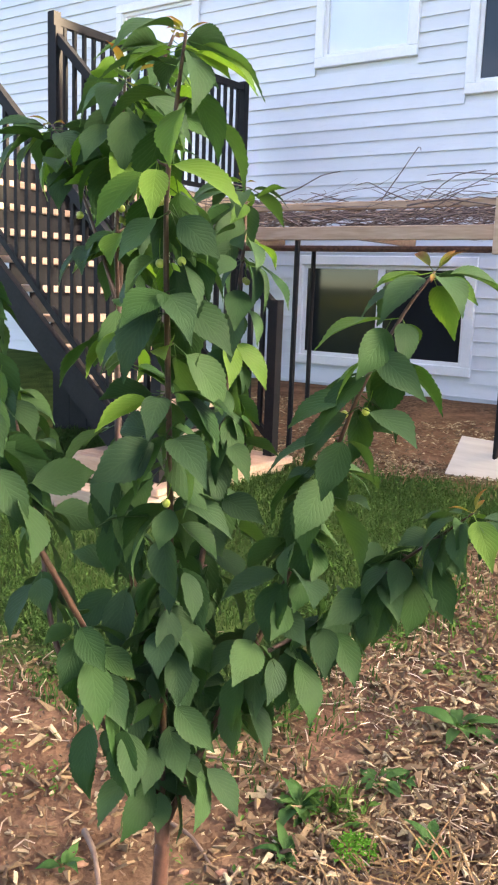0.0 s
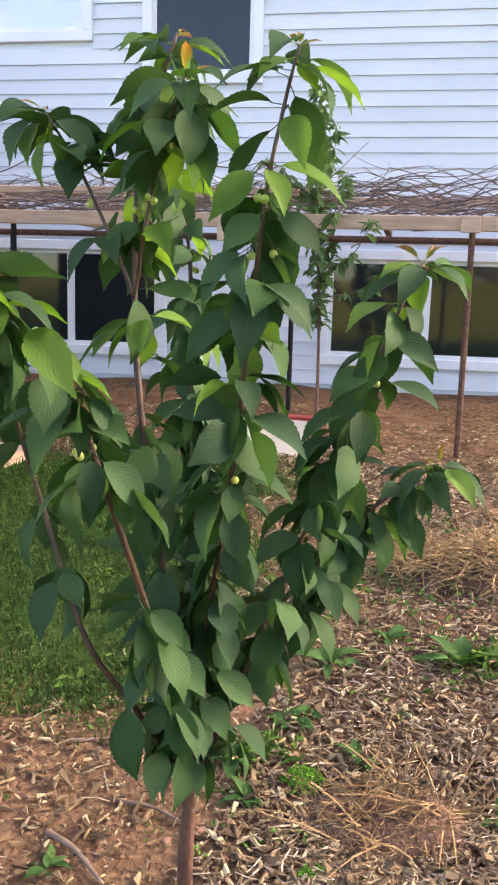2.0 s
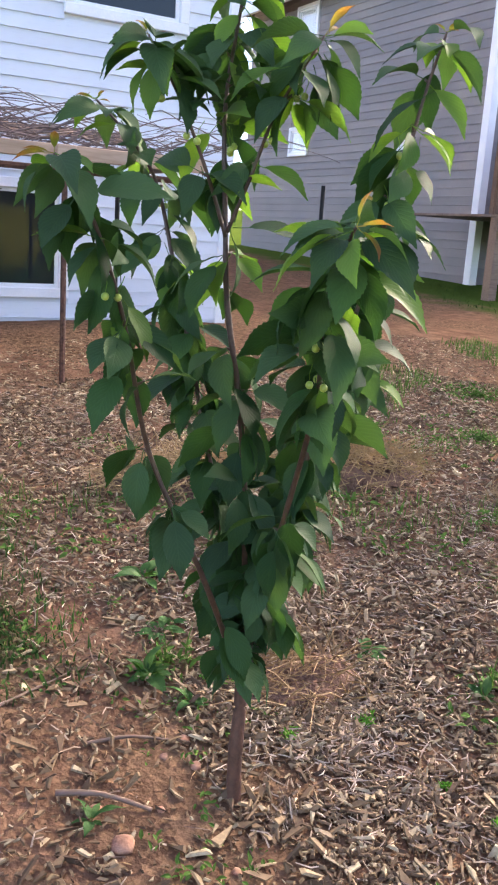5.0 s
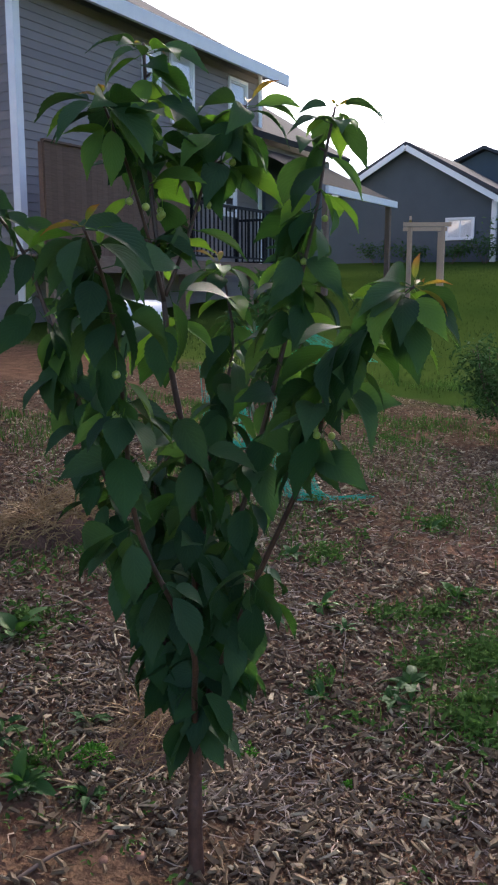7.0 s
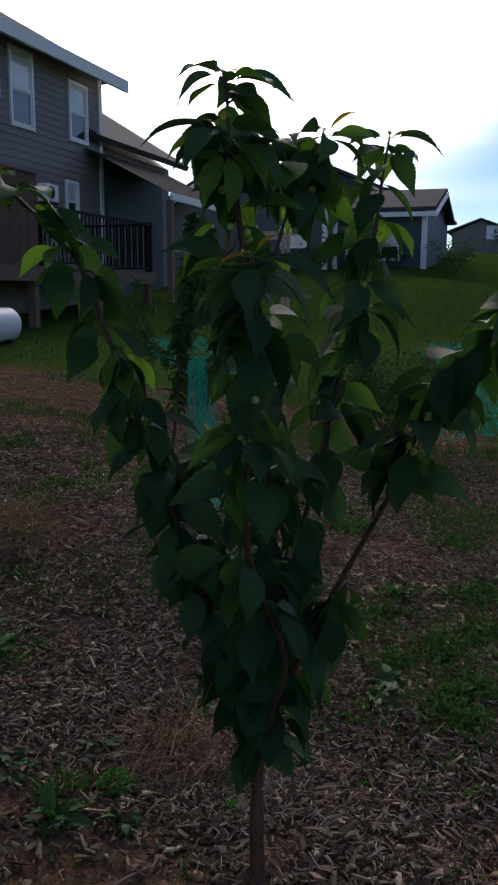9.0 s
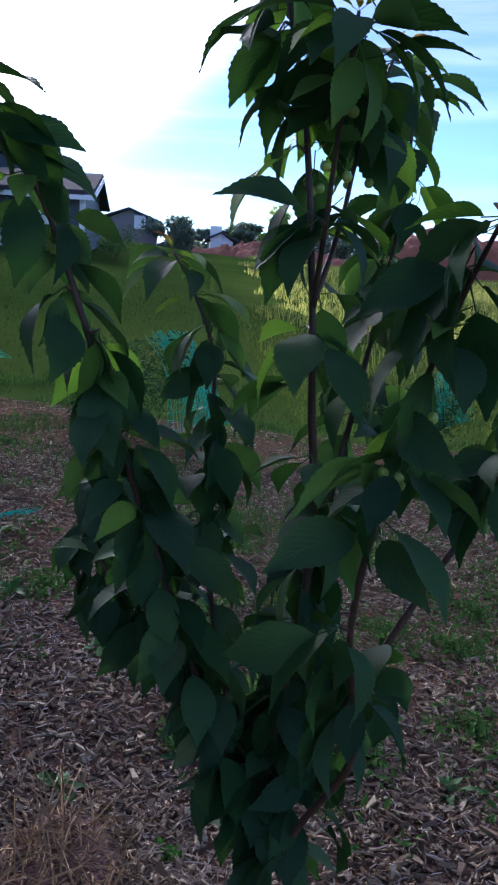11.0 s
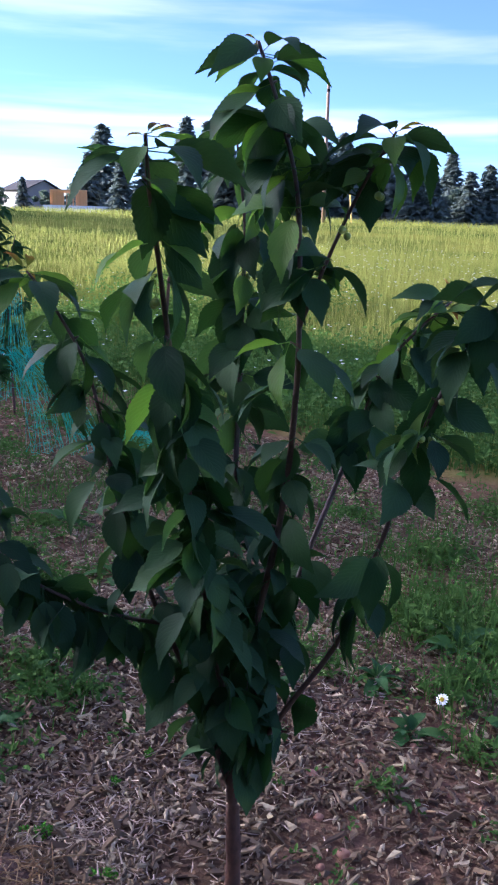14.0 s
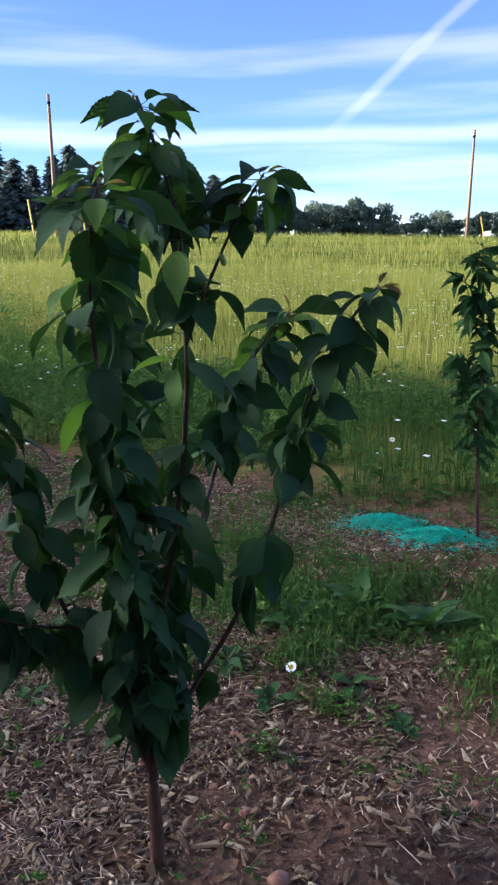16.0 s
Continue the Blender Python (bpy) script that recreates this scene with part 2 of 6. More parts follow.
M_STRAW = surface("dry_straw", (0.18, 0.105, 0.042), (0.40, 0.265, 0.115), 20, 0.8, 0.3)
M_DEADSTEM = surface("dead_plant_stems", (0.13, 0.068, 0.034), (0.40, 0.25, 0.10), 20, 0.8, 0.3)
M_ROOTS = surface("matted_dead_roots", (0.060, 0.030, 0.019), (0.20, 0.11, 0.066), 12, 0.95, 0.9, fine=70, dist=0.02)
M_HAY = surface("grey_hay", (0.11, 0.068, 0.033), (0.41, 0.295, 0.155), 9, 0.9, 0.9, stretch=(1, 1, 3), fine=70, dist=0.02)
M_NET = surface("teal_netting", (0.003, 0.36, 0.235), (0.02, 0.56, 0.38), 20, 0.5, 0.1)
M_GRASS = blades("lawn_blades", (0.028, 0.070, 0.016), (0.070, 0.130, 0.032))
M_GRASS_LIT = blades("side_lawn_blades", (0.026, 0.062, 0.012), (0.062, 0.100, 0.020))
M_VERGE = blades("verge_blades", (0.070, 0.120, 0.014), (0.220, 0.240, 0.036), 0.45)
M_FIELD = blades("tall_field_grass", (0.13, 0.185, 0.022), (0.34, 0.345, 0.095), 0.45)
M_WEED = blades("broad_weeds", (0.042, 0.105, 0.020), (0.125, 0.220, 0.045))
M_MOSS = blades("bright_parsley_leaves", (0.07, 0.22, 0.02), (0.13, 0.33, 0.04))
# the next two are paler and bluer than real foliage: distance haze in the colour
M_CONIFER_HAZED = blades("spruce_needles", (0.095, 0.130, 0.120), (0.150, 0.190, 0.170), 0.35)
M_BROADLEAF_HAZED = blades("hedge_leaves", (0.105, 0.148, 0.112), (0.165, 0.212, 0.150), 0.4)
M_PALELEAF = blades("light_green_leaves", (0.16, 0.25, 0.06), (0.26, 0.36, 0.10), 0.4)
M_SAPLING = blades("sapling_leaves", (0.026, 0.070, 0.020), (0.060, 0.130, 0.036), 0.3)
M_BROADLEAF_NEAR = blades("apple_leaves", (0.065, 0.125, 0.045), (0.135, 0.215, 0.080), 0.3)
M_WEEDLEAF = leafy("weed_leaf", (0.035, 0.095, 0.025), (0.070, 0.150, 0.040), 0.5, 0.3)
M_BRUSH = surface("dry_vines", (0.075, 0.055, 0.050), (0.22, 0.165, 0.15), 20, 0.85, 0.4)
M_PLY = wood("plywood", (0.52, 0.44, 0.33), (0.66, 0.58, 0.46), 0.6)
M_RED = surface("red_plastic", (0.35, 0.03, 0.02), (0.45, 0.05, 0.03), 10, 0.45, 0.05)
M_FRAMING = wood("new_framing_lumber", (0.58, 0.30, 0.11), (0.78, 0.43, 0.19))
M_YSTAKE = surface("yellow_plastic", (0.45, 0.30, 0.05), (0.60, 0.42, 0.08), 6, 0.6, 0.1)
M_PETAL = surface("white_petals", (0.74, 0.74, 0.72), (0.84, 0.84, 0.82), 20, 0.6, 0.05)
M_YELLOW = surface("daisy_centre", (0.60, 0.40, 0.02), (0.75, 0.52, 0.04), 60, 0.7, 0.3)
M_EARTHMOUND = surface("red_earth", (0.20, 0.065, 0.035), (0.30, 0.11, 0.06), 0.5, 0.95, 0.5, fine=6, dist=0.1)
M_POLE = wood("utility_pole_wood", (0.16, 0.10, 0.065), (0.30, 0.20, 0.13))


def chip_material():
    k = Nodes("bark_mulch_chips")
    r = k.island()
    c = k.mix(k.span(r, 0.0, 0.70), (0.074, 0.047, 0.026), (0.235, 0.159, 0.083))
    c = k.mix(k.span(r, 0.76, 1.0), c, (0.51, 0.415, 0.25))
    c = k.mix(k.span(k.noise(90, 4, source=k.stretch((1, 1, 1), source=k.world_place())), 0.4, 0.75, 0.0, 0.5), c, (0.10, 0.055, 0.038))
    k.bump(k.noise(160, 3), 0.4, 0.002)
    return k.done(c, 0.72, 0.0, 0.24)


M_CHIP = chip_material()


def shred_material():
    k = Nodes("pale_wood_shreds")
    c = k.mix(k.island(), (0.25, 0.165, 0.105), (0.66, 0.52, 0.38))
    c = k.mix(k.span(k.noise(70, 3, source=k.world_place()), 0.45, 0.75, 0.0, 0.55), c, (0.16, 0.10, 0.07))
    return k.done(c, 0.8, 0.0, 0.3)


M_SHRED = shred_material()


def ground_material():
    """One sheet: red soil and mulch near the trees, lawn, then meadow."""
    k = Nodes("ground")
    p = k.world_place()
    s = k.n.new("ShaderNodeSeparateXYZ")
    k.l.new(p, s.inputs[0])
    x, y = s.outputs["X"], s.outputs["Y"]
    wob = k.math("MULTIPLY", k.math("SUBTRACT", k.noise(1.7, 5, source=p), 0.5), 1.1)
    soil = k.mix(k.span(k.noise(7, 6, source=p), 0.32, 0.68), (0.100, 0.055, 0.034), (0.225, 0.134, 0.083))
    litter = k.mix(k.span(k.voronoi(38, p, "Color"), 0.2, 0.8), (0.082, 0.050, 0.031), (0.200, 0.125, 0.074))
    mulch = k.mix(k.span(k.noise(1.1, 4, source=p), 0.40, 0.60), litter, soil)
    lawn = k.mix(k.span(k.noise(5, 6, source=p), 0.3, 0.7), (0.030, 0.050, 0.016), (0.062, 0.095, 0.028))
    meadow = k.mix(k.span(k.noise(0.16, 6, source=p), 0.35, 0.65), (0.070, 0.105, 0.020), (0.20, 0.21, 0.040))
    meadow = k.mix(k.span(k.noise(1.2, 5, source=p), 0.45, 0.75, 0.0, 0.6), meadow, (0.22, 0.205, 0.055))
    turf = k.mix(k.span(k.noise(0.12, 5, source=p), 0.35, 0.65), (0.036, 0.070, 0.014), (0.075, 0.115, 0.022))
    # lawn beside the house
    l1 = k.math("MULTIPLY", k.span(k.math("ADD", x, wob), -1.35, -1.65), k.math("MULTIPLY", k.span(k.math("ADD", y, wob), 1.95, 2.25), k.span(k.math("ADD", y, wob), 5.0, 4.7)))
    col = k.mix(l1, mulch, lawn)
    # lawn east of the beds
    l2 = k.span(k.math("MULTIPLY_ADD", wob, 1.5, k.math("MULTIPLY_ADD", y, -0.12, x)), 5.6, 6.4)
    col = k.mix(l2, col, turf)
    # meadow to the south
    l3 = k.span(k.math("MULTIPLY_ADD", wob, 1.4, k.math("MULTIPLY_ADD", x, 0.24, y)), -2.8, -3.6)
    col = k.mix(l3, col, meadow)
    # yard behind
    l4 = k.span(k.math("ADD", wob, x), -5.0, -5.6)
    col = k.mix(l4, col, lawn)
    h = k.math("MULTIPLY_ADD", k.voronoi(38, p), 0.6, k.noise(60, 4, source=p))
    k.bump(h, 0.7, 0.02)
    return k.done(col, 0.94, 0.0, 0.0)


M_GROUND = ground_material()

# ---- mesh helpers ----
def part(name, bm, material, parent=None, label="", smooth=False):
    """Link a bmesh as one mesh object, under parent if one is given."""
    me = bpy.data.meshes.new(name)
    bm.to_mesh(me)
    bm.free()
    me.materials.append(material)
    if smooth:
        me.polygons.foreach_set("use_smooth", [True] * len(me.polygons))
    ob = new(name, me)
    ob.parent = parent
    if label:
        ob["label"] = label
    return ob


def piece(name, me, parent, m):
    """One more object on a shared mesh, at the pose m inside its parent."""
    ob = new(name, me)
    ob.parent = parent
    ob.matrix_basis = m
    return ob


def mesh_of(name, bm, material, smooth=False):
    me = bpy.data.meshes.new(name)
    bm.to_mesh(me)
    bm.free()
    me.materials.append(material)
    if smooth:
        me.polygons.foreach_set("use_smooth", [True] * len(me.polygons))
    return me


def raw(name, verts, faces, material, parent=None, smooth=False):
    """A mesh object from arrays of corners and faces made in a loop."""
    me = bpy.data.meshes.new(name)
    me.from_pydata(verts, [], faces)
    me.materials.append(material)
    if smooth:
        me.polygons.foreach_set("use_smooth", [True] * len(me.polygons))
    ob = new(name, me)
    ob.parent = parent
    return ob


def thing(name, label, category, at=(0, 0, 0), group="", kind=""):
    return tagged(place_empty(name, at), label, category, group, kind)


def place_empty(name, at):
    ob = new(name)
    ob.location = at
    ob.empty_display_size = 0.1
    return ob


def box(x0, x1, y0, y1, z0, z1, bevel=0.0, bm=None):
    bm = bm or bmesh.new()
    m = Matrix.LocRotScale(((x0 + x1) / 2, (y0 + y1) / 2, (z0 + z1) / 2), None, (abs(x1 - x0), abs(y1 - y0), abs(z1 - z0)))
    made = bmesh.ops.create_cube(bm, size=1, matrix=m)
    if bevel:
        edges = list({e for v in made["verts"] for e in v.link_edges})
        bmesh.ops.bevel(bm, geom=edges, offset=bevel, segments=1, affect="EDGES")
    return bm


def bar(a, b, w, h=None, bm=None, bevel=0.0):
    """A straight bar of section w x h from a to b."""
    bm = bm or bmesh.new()
    a, b = Vector(a), Vector(b)
    d = b - a
    m = Matrix.Translation((a + b) / 2) @ d.to_track_quat("X", "Z").to_matrix().to_4x4() @ Matrix.Diagonal((d.length, w, h or w, 1))
    made = bmesh.ops.create_cube(bm, size=1, matrix=m)
    if bevel:
        edges = list({e for v in made["verts"] for e in v.link_edges})
        bmesh.ops.bevel(bm, geom=edges, offset=bevel, segments=1, affect="EDGES")
    return bm


def smooth_path(points, steps=5):
    """Points along a soft curve through the given ones."""
    p = [Vector(q) for q in points]
    if len(p) < 3:
        return [p[0].lerp(p[-1], i / steps) for i in range(steps + 1)]
    out = []
    for i in range(len(p) - 1):
        a, b, c, d = p[max(i - 1, 0)], p[i], p[i + 1], p[min(i + 2, len(p) - 1)]
        for s in range(steps):
            t = s / steps
            out.append(0.5 * (2 * b + (c - a) * t + (2 * a - 5 * b + 4 * c - d) * t * t + (3 * b - a - 3 * c + d) * t ** 3))
    out.append(p[-1])
    return out


def tube(points, r0, r1, sides=8, bm=None, knobs=0.0, seed=0):
    """A tapered tube along points, with small swellings."""
    bm = bm or bmesh.new()
    rng = random.Random(seed)
    ring_before, n = None, len(points)
    for i, p in enumerate(points):
        d = (Vector(points[min(i + 1, n - 1)]) - Vector(points[max(i - 1, 0)])).normalized()
        q = d.to_track_quat("Z", "Y")
        r = (r0 + (r1 - r0) * i / max(1, n - 1)) * (1 + knobs * rng.uniform(-0.5, 1))
        ring = [bm.verts.new(Vector(p) + q @ Vector((r * math.cos(a), r * math.sin(a), 0))) for a in (2 * math.pi * s / sides for s in range(sides))]
        if ring_before:
            for s in range(sides):
                bm.faces.new((ring_before[s], ring_before[(s + 1) % sides], ring[(s + 1) % sides], ring[s]))
        else:
            bm.faces.new(ring[::-1])
        ring_before = ring
    bm.faces.new(ring_before)
    return bm


def ease(a, b, v):
    t = min(1.0, max(0.0, (v - a) / (b - a)))
    return t * t * (3 - 2 * t)


def ground_z(x, y):
    """Height of the ground: it climbs to the house, and slowly to the far meadow and the eastern lots."""
    z = 0.085 * (min(y, 7.2) - 1.3) if y > 1.3 else 0.055 * (max(y, -0.7) - 1.3)
    r = max(1e-6, math.hypot(x, y - 1))
    u, v = max(0.0, x / r), (y - 1) / r
    k = 0.034 + 0.045 * u - 0.022 * u * u + 0.024 * ease(0.75, 1.0, u) * ease(-0.35, 0.05, v)
    z += k * max(0.0, min(r, 60) - 10)
    if r > 60:
        z += (0.004 + 0.020 * u) * (r - 60)
    return z


def relief(x, y):
    near = 1 - ease(5, 10, math.hypot(x + 0.5, y - 1.5))
    n = 0.045 * noise.noise(Vector((x * 0.9, y * 0.9, 3))) + 0.022 * noise.noise(Vector((x * 3.1, y * 3.1, 7)))
    return n * (0.25 + 0.75 * near) * ease(0.15, 0.9, math.hypot(x + 1.116, y - 1.29))


def floor_at(x, y):
    return ground_z(x, y) + relief(x, y)

# ---- ground ----
def build_ground():
    near = list(np.arange(-6, 8.01, 0.16))
    far = [8.8, 10, 11.5, 13, 15, 17.5, 20, 23, 27, 32, 38, 46, 56, 70, 90, 120, 160, 220, 320, 500, 900, 1800]
    xs = [-v for v in far[::-1]] + near[0:] + far
    xs = sorted(set(round(float(v), 3) for v in xs))
    ys = [round(v + 1.0, 3) for v in xs]
    verts = [(x, y, floor_at(x, y)) for y in ys for x in xs]
    n = len(xs)
    faces = [(j * n + i, j * n + i + 1, (j + 1) * n + i + 1, (j + 1) * n + i) for j in range(len(ys) - 1) for i in range(n - 1)]
    return tagged(raw("ground", verts, faces, M_GROUND, smooth=True), "sloping ground of reddish soil, bark mulch, lawn and meadow", "ground", kind="structure")


build_ground()


def strew_chips(count, seed):
    """Loose bark and wood chips on the mulch beds."""
    rng = np.random.default_rng(seed)
    verts, faces, made = [], [], 0
    base = np.array([(-1, -1, -1), (1, -1, -1), (1, 1, -1), (-1, 1, -1), (-1, -1, 1), (1, -1, 1), (1, 1, 1), (-1, 1, 1)], float)
    quads = ((0, 3, 2, 1), (4, 5, 6, 7), (0, 1, 5, 4), (1, 2, 6, 5), (2, 3, 7, 6), (3, 0, 4, 7))
    while made < count:
        r = 5.2 * rng.random() ** 0.72
        a = rng.random() * 2 * math.pi
        x, y = -0.7 + r * math.cos(a), 1.5 + r * math.sin(a)
        wob = 0.5 * noise.noise(Vector((x * 1.7, y * 1.7, 0)))
        if x + wob < -1.5 and 2.1 < y + wob < 5.0 or y + 0.42 * x < -2.6 or y > 5.4 or x > 5.5:
            continue
        bare = noise.noise(Vector((x * 0.8 + 5, y * 0.8, 2)))
        if y > 1.3 and rng.random() < 0.12:
            continue
        if bare - 0.22 * (x > -0.9) - 0.45 * (y < 1.2) * (x > -1.6) + 0.45 * (x < -1.2) * (1.1 < y < 2.4) + 0.35 * (x < -1.7) * (y < 0.7) > 0.22 and rng.random() < 0.72:
            continue
        if x < -1.1 + 0.25 * wob and 0.85 < y < 2.4 and rng.random() < 0.6:
            continue
        long = min(0.040, 0.0098 * math.exp(rng.normal(0, 0.64)))
        size = np.array([long, min(0.0080, long * rng.uniform(0.08, 0.42)), rng.uniform(0.0014, 0.0042)])
        c = base * size
        c[4:, :2] *= rng.uniform(0.6, 1.0)
        c[:, 1] *= 1 + 0.85 * np.sign(c[:, 0]) * rng.uniform(-1, 1)
        c[:, 0] += c[:, 1] * rng.uniform(-1.2, 1.2)
        m = np.array(Euler((rng.normal(0, 0.6), rng.normal(0, 0.38), rng.random() * 6.28)).to_matrix())
        c = c @ m.T + (x, y, floor_at(x, y) + 0.004 + 0.013 * rng.random())
        k = len(verts)
        verts.extend(map(tuple, c))
        faces.extend(tuple(k + i for i in q) for q in quads)
        made += 1
    return tagged(raw("wood_chips", verts, faces, M_CHIP), "brown bark and wood chips strewn over the soil", "mulch", kind="stuff")


strew_chips(100000, 5)


def strew_far_chips(count, seed):
    """Larger splinters on the beds further off."""
    rng = np.random.default_rng(seed)
    verts, faces = [], []
    while len(faces) < 2 * count:
        x, y = rng.uniform(-5.0, 8.0), rng.uniform(-3.2, 7.0)
        if math.hypot(x + 0.7, y - 1.5) < 2.6 or y > 6.5 + 0.3 * math.sin(2.3 * x) or x < -1.2 and y < 5.0 or y + 0.42 * x < -2.8 or x - 0.12 * y > 6.2:
            continue
        a, h, w, z = rng.uniform(0, 6.28), rng.uniform(0.012, 0.04), rng.uniform(0.004, 0.011), floor_at(x, y) + 0.006
        c, s = math.cos(a), math.sin(a)
        k, t = len(verts), rng.uniform(-0.012, 0.016)
        verts += [(x - h * c, y - h * s, z), (x + w * s, y - w * c, z + 0.002), (x + h * c, y + h * s, z + t), (x - w * s, y + w * c, z + 0.004), (x, y, z + 0.009)]
        faces += [(k, k + 1, k + 2, k + 4), (k, k + 4, k + 2, k + 3)]
    return tagged(raw("far_wood_chips", verts, faces, M_CHIP), "brown wood chips on the further mulch beds", "mulch", kind="stuff")


strew_far_chips(36000, 6)


def strew_shreds(count, seed):
    """Long pale fibres of shredded wood lying over the chips."""
    rng = np.random.default_rng(seed)
    verts, faces = [], []
    while len(faces) < 3 * count:
        r, a = 5.0 * rng.random() ** 0.75, rng.random() * 2 * math.pi
        x, y = -0.7 + r * math.cos(a), 1.4 + r * math.sin(a)
        wob = 0.5 * noise.noise(Vector((x * 1.7, y * 1.7, 0)))
        if x + wob < -1.5 and 2.0 < y + wob < 5.0 or y + 0.42 * x < -2.6 or y > 5.3 or x > 5.0:
            continue
        if noise.noise(Vector((x * 1.1 + 9, y * 1.1, 4))) + 0.3 * (x > -0.9) + 0.25 * (y < 0.9) < 0.5 * rng.random() - 0.1:
            continue
        h, w, t = 0.011 + 0.030 * rng.random() ** 2.2, rng.uniform(0.0012, 0.0034), rng.random() * 6.283
        z, lift, bend = floor_at(x, y) + 0.009 + 0.008 * rng.random(), rng.normal(0, 0.22) * h, rng.normal(0, 0.16) * h
        c, s = math.cos(t), math.sin(t)
        k = len(verts)
        for u, f in ((-1, 0.5), (0, 1.0), (1, 0.35)):
            px, py, pz = x + u * h * c - (bend * (1 - u * u)) * s, y + u * h * s + (bend * (1 - u * u)) * c, z + max(-0.006, u * lift)
            verts += [(px - w * f * s, py + w * f * c, pz), (px + w * f * s, py - w * f * c, pz), (px, py, pz + 0.0022)]
        for j in (0, 3):
            faces += [(k + j, k + j + 2, k + j + 5, k + j + 3), (k + j + 2, k + j + 1, k + j + 4, k + j + 5)]
        faces.append((k, k + 1, k + 2))
        faces.append((k + 6, k + 8, k + 7))
    return tagged(raw("wood_shreds", verts, faces, M_SHRED), "pale shredded wood fibres lying over the brown chips", "mulch", kind="stuff")


strew_shreds(26000, 12)

# ---- pale blue house ----
def siding_boards(parent, mat, x0, x1, z0, z1, step, holes=(), turn=None, thick=0.023):
    """Lap boards, each one leaning out at its foot, cut at the openings (x0, x1, z0, z1), on a face that looks to -y."""
    z = z0
    while z < z1 - 0.01:
        top = min(z + step + 0.012, z1)
        spans, cuts = [(x0, x1)], [h for h in holes if h[2] < z + step - 0.004 and h[3] > z + 0.004]
        for h in cuts:
            spans = [s for a, b in spans for s in ((a, min(b, h[0])), (max(a, h[1]), b)) if s[1] - s[0] > 0.01]
        for a, b in spans:
            bm = bmesh.new()
            sec = [(-thick, z), (-thick + 0.003, z + 0.006), (-0.004, top), (0, top), (0, z)]
            left = [bm.verts.new((a, p, q)) for p, q in sec]
            right = [bm.verts.new((b, p, q)) for p, q in sec]
            bm.faces.new(left)
            bm.faces.new(right[::-1])
            for i in range(5):
                bm.faces.new((left[i], right[i], right[(i + 1) % 5], left[(i + 1) % 5]))
            bmesh.ops.recalc_face_normals(bm, faces=bm.faces)
            ob = part("siding_board", bm, mat, parent)
            if turn:
                ob.matrix_basis = turn
        z += step


def window(name, parent, x0, x1, z0, z1, y, trim=0.09, panes=1, split="x", blind=False, turn=None, label=""):
    """A framed window in a wall that looks to -y: casing, sash bars, panes, and if asked a blind above a near-black
    sheet painted as room shade.
    """
    w = new(name)
    w.parent = parent
    if label:
        w["label"] = label
    if turn:
        w.matrix_basis = turn
    for a in ((x0, x1, z1 - trim, z1), (x0, x1, z0, z0 + trim), (x0, x0 + trim, z0 + trim, z1 - trim), (x1 - trim, x1, z0 + trim, z1 - trim)):
        part("casing", box(a[0], a[1], y - 0.045, y + 0.06, a[2], a[3], 0.006), M_WHITE, w)
    gx0, gx1, gz0, gz1 = x0 + trim, x1 - trim, z0 + trim, z1 - trim
    n = max(panes, 1)
    for i in range(n):
        if split == "x":
            a, b, c, d = gx0 + (gx1 - gx0) * i / n, gx0 + (gx1 - gx0) * (i + 1) / n, gz0, gz1
        else:
            a, b, c, d = gx0, gx1, gz0 + (gz1 - gz0) * i / n, gz0 + (gz1 - gz0) * (i + 1) / n
        s = 0.035
        bm = box(a, b, y - 0.01, y + 0.03, c, c + s)
        box(a, b, y - 0.01, y + 0.03, d - s, d, bm=bm)
        box(a, a + s, y - 0.01, y + 0.03, c + s, d - s, bm=bm)
        box(b - s, b, y - 0.01, y + 0.03, c + s, d - s, bm=bm)
        part("sash", bm, M_WHITE, w)
        part("pane", box(a + s, b - s, y + 0.006, y + 0.012, c + s, d - s), M_CLEAR if blind else M_GLASS, w).visible_shadow = not blind
    if blind:
        zb = gz0 + (0.46 if split == "z" else 0.04) * (gz1 - gz0)
        part("blind", box(gx0, gx1, y + 0.0135, y + 0.0175, zb, gz1), M_BLIND, w)
        # flat sheet just behind the glass, its dark colour standing for an unlit room
        part("dark_interior", box(gx0, gx1, y + 0.0135, y + 0.0175, gz0, zb - 0.002), M_ROOM_SHADE, w)
    return w


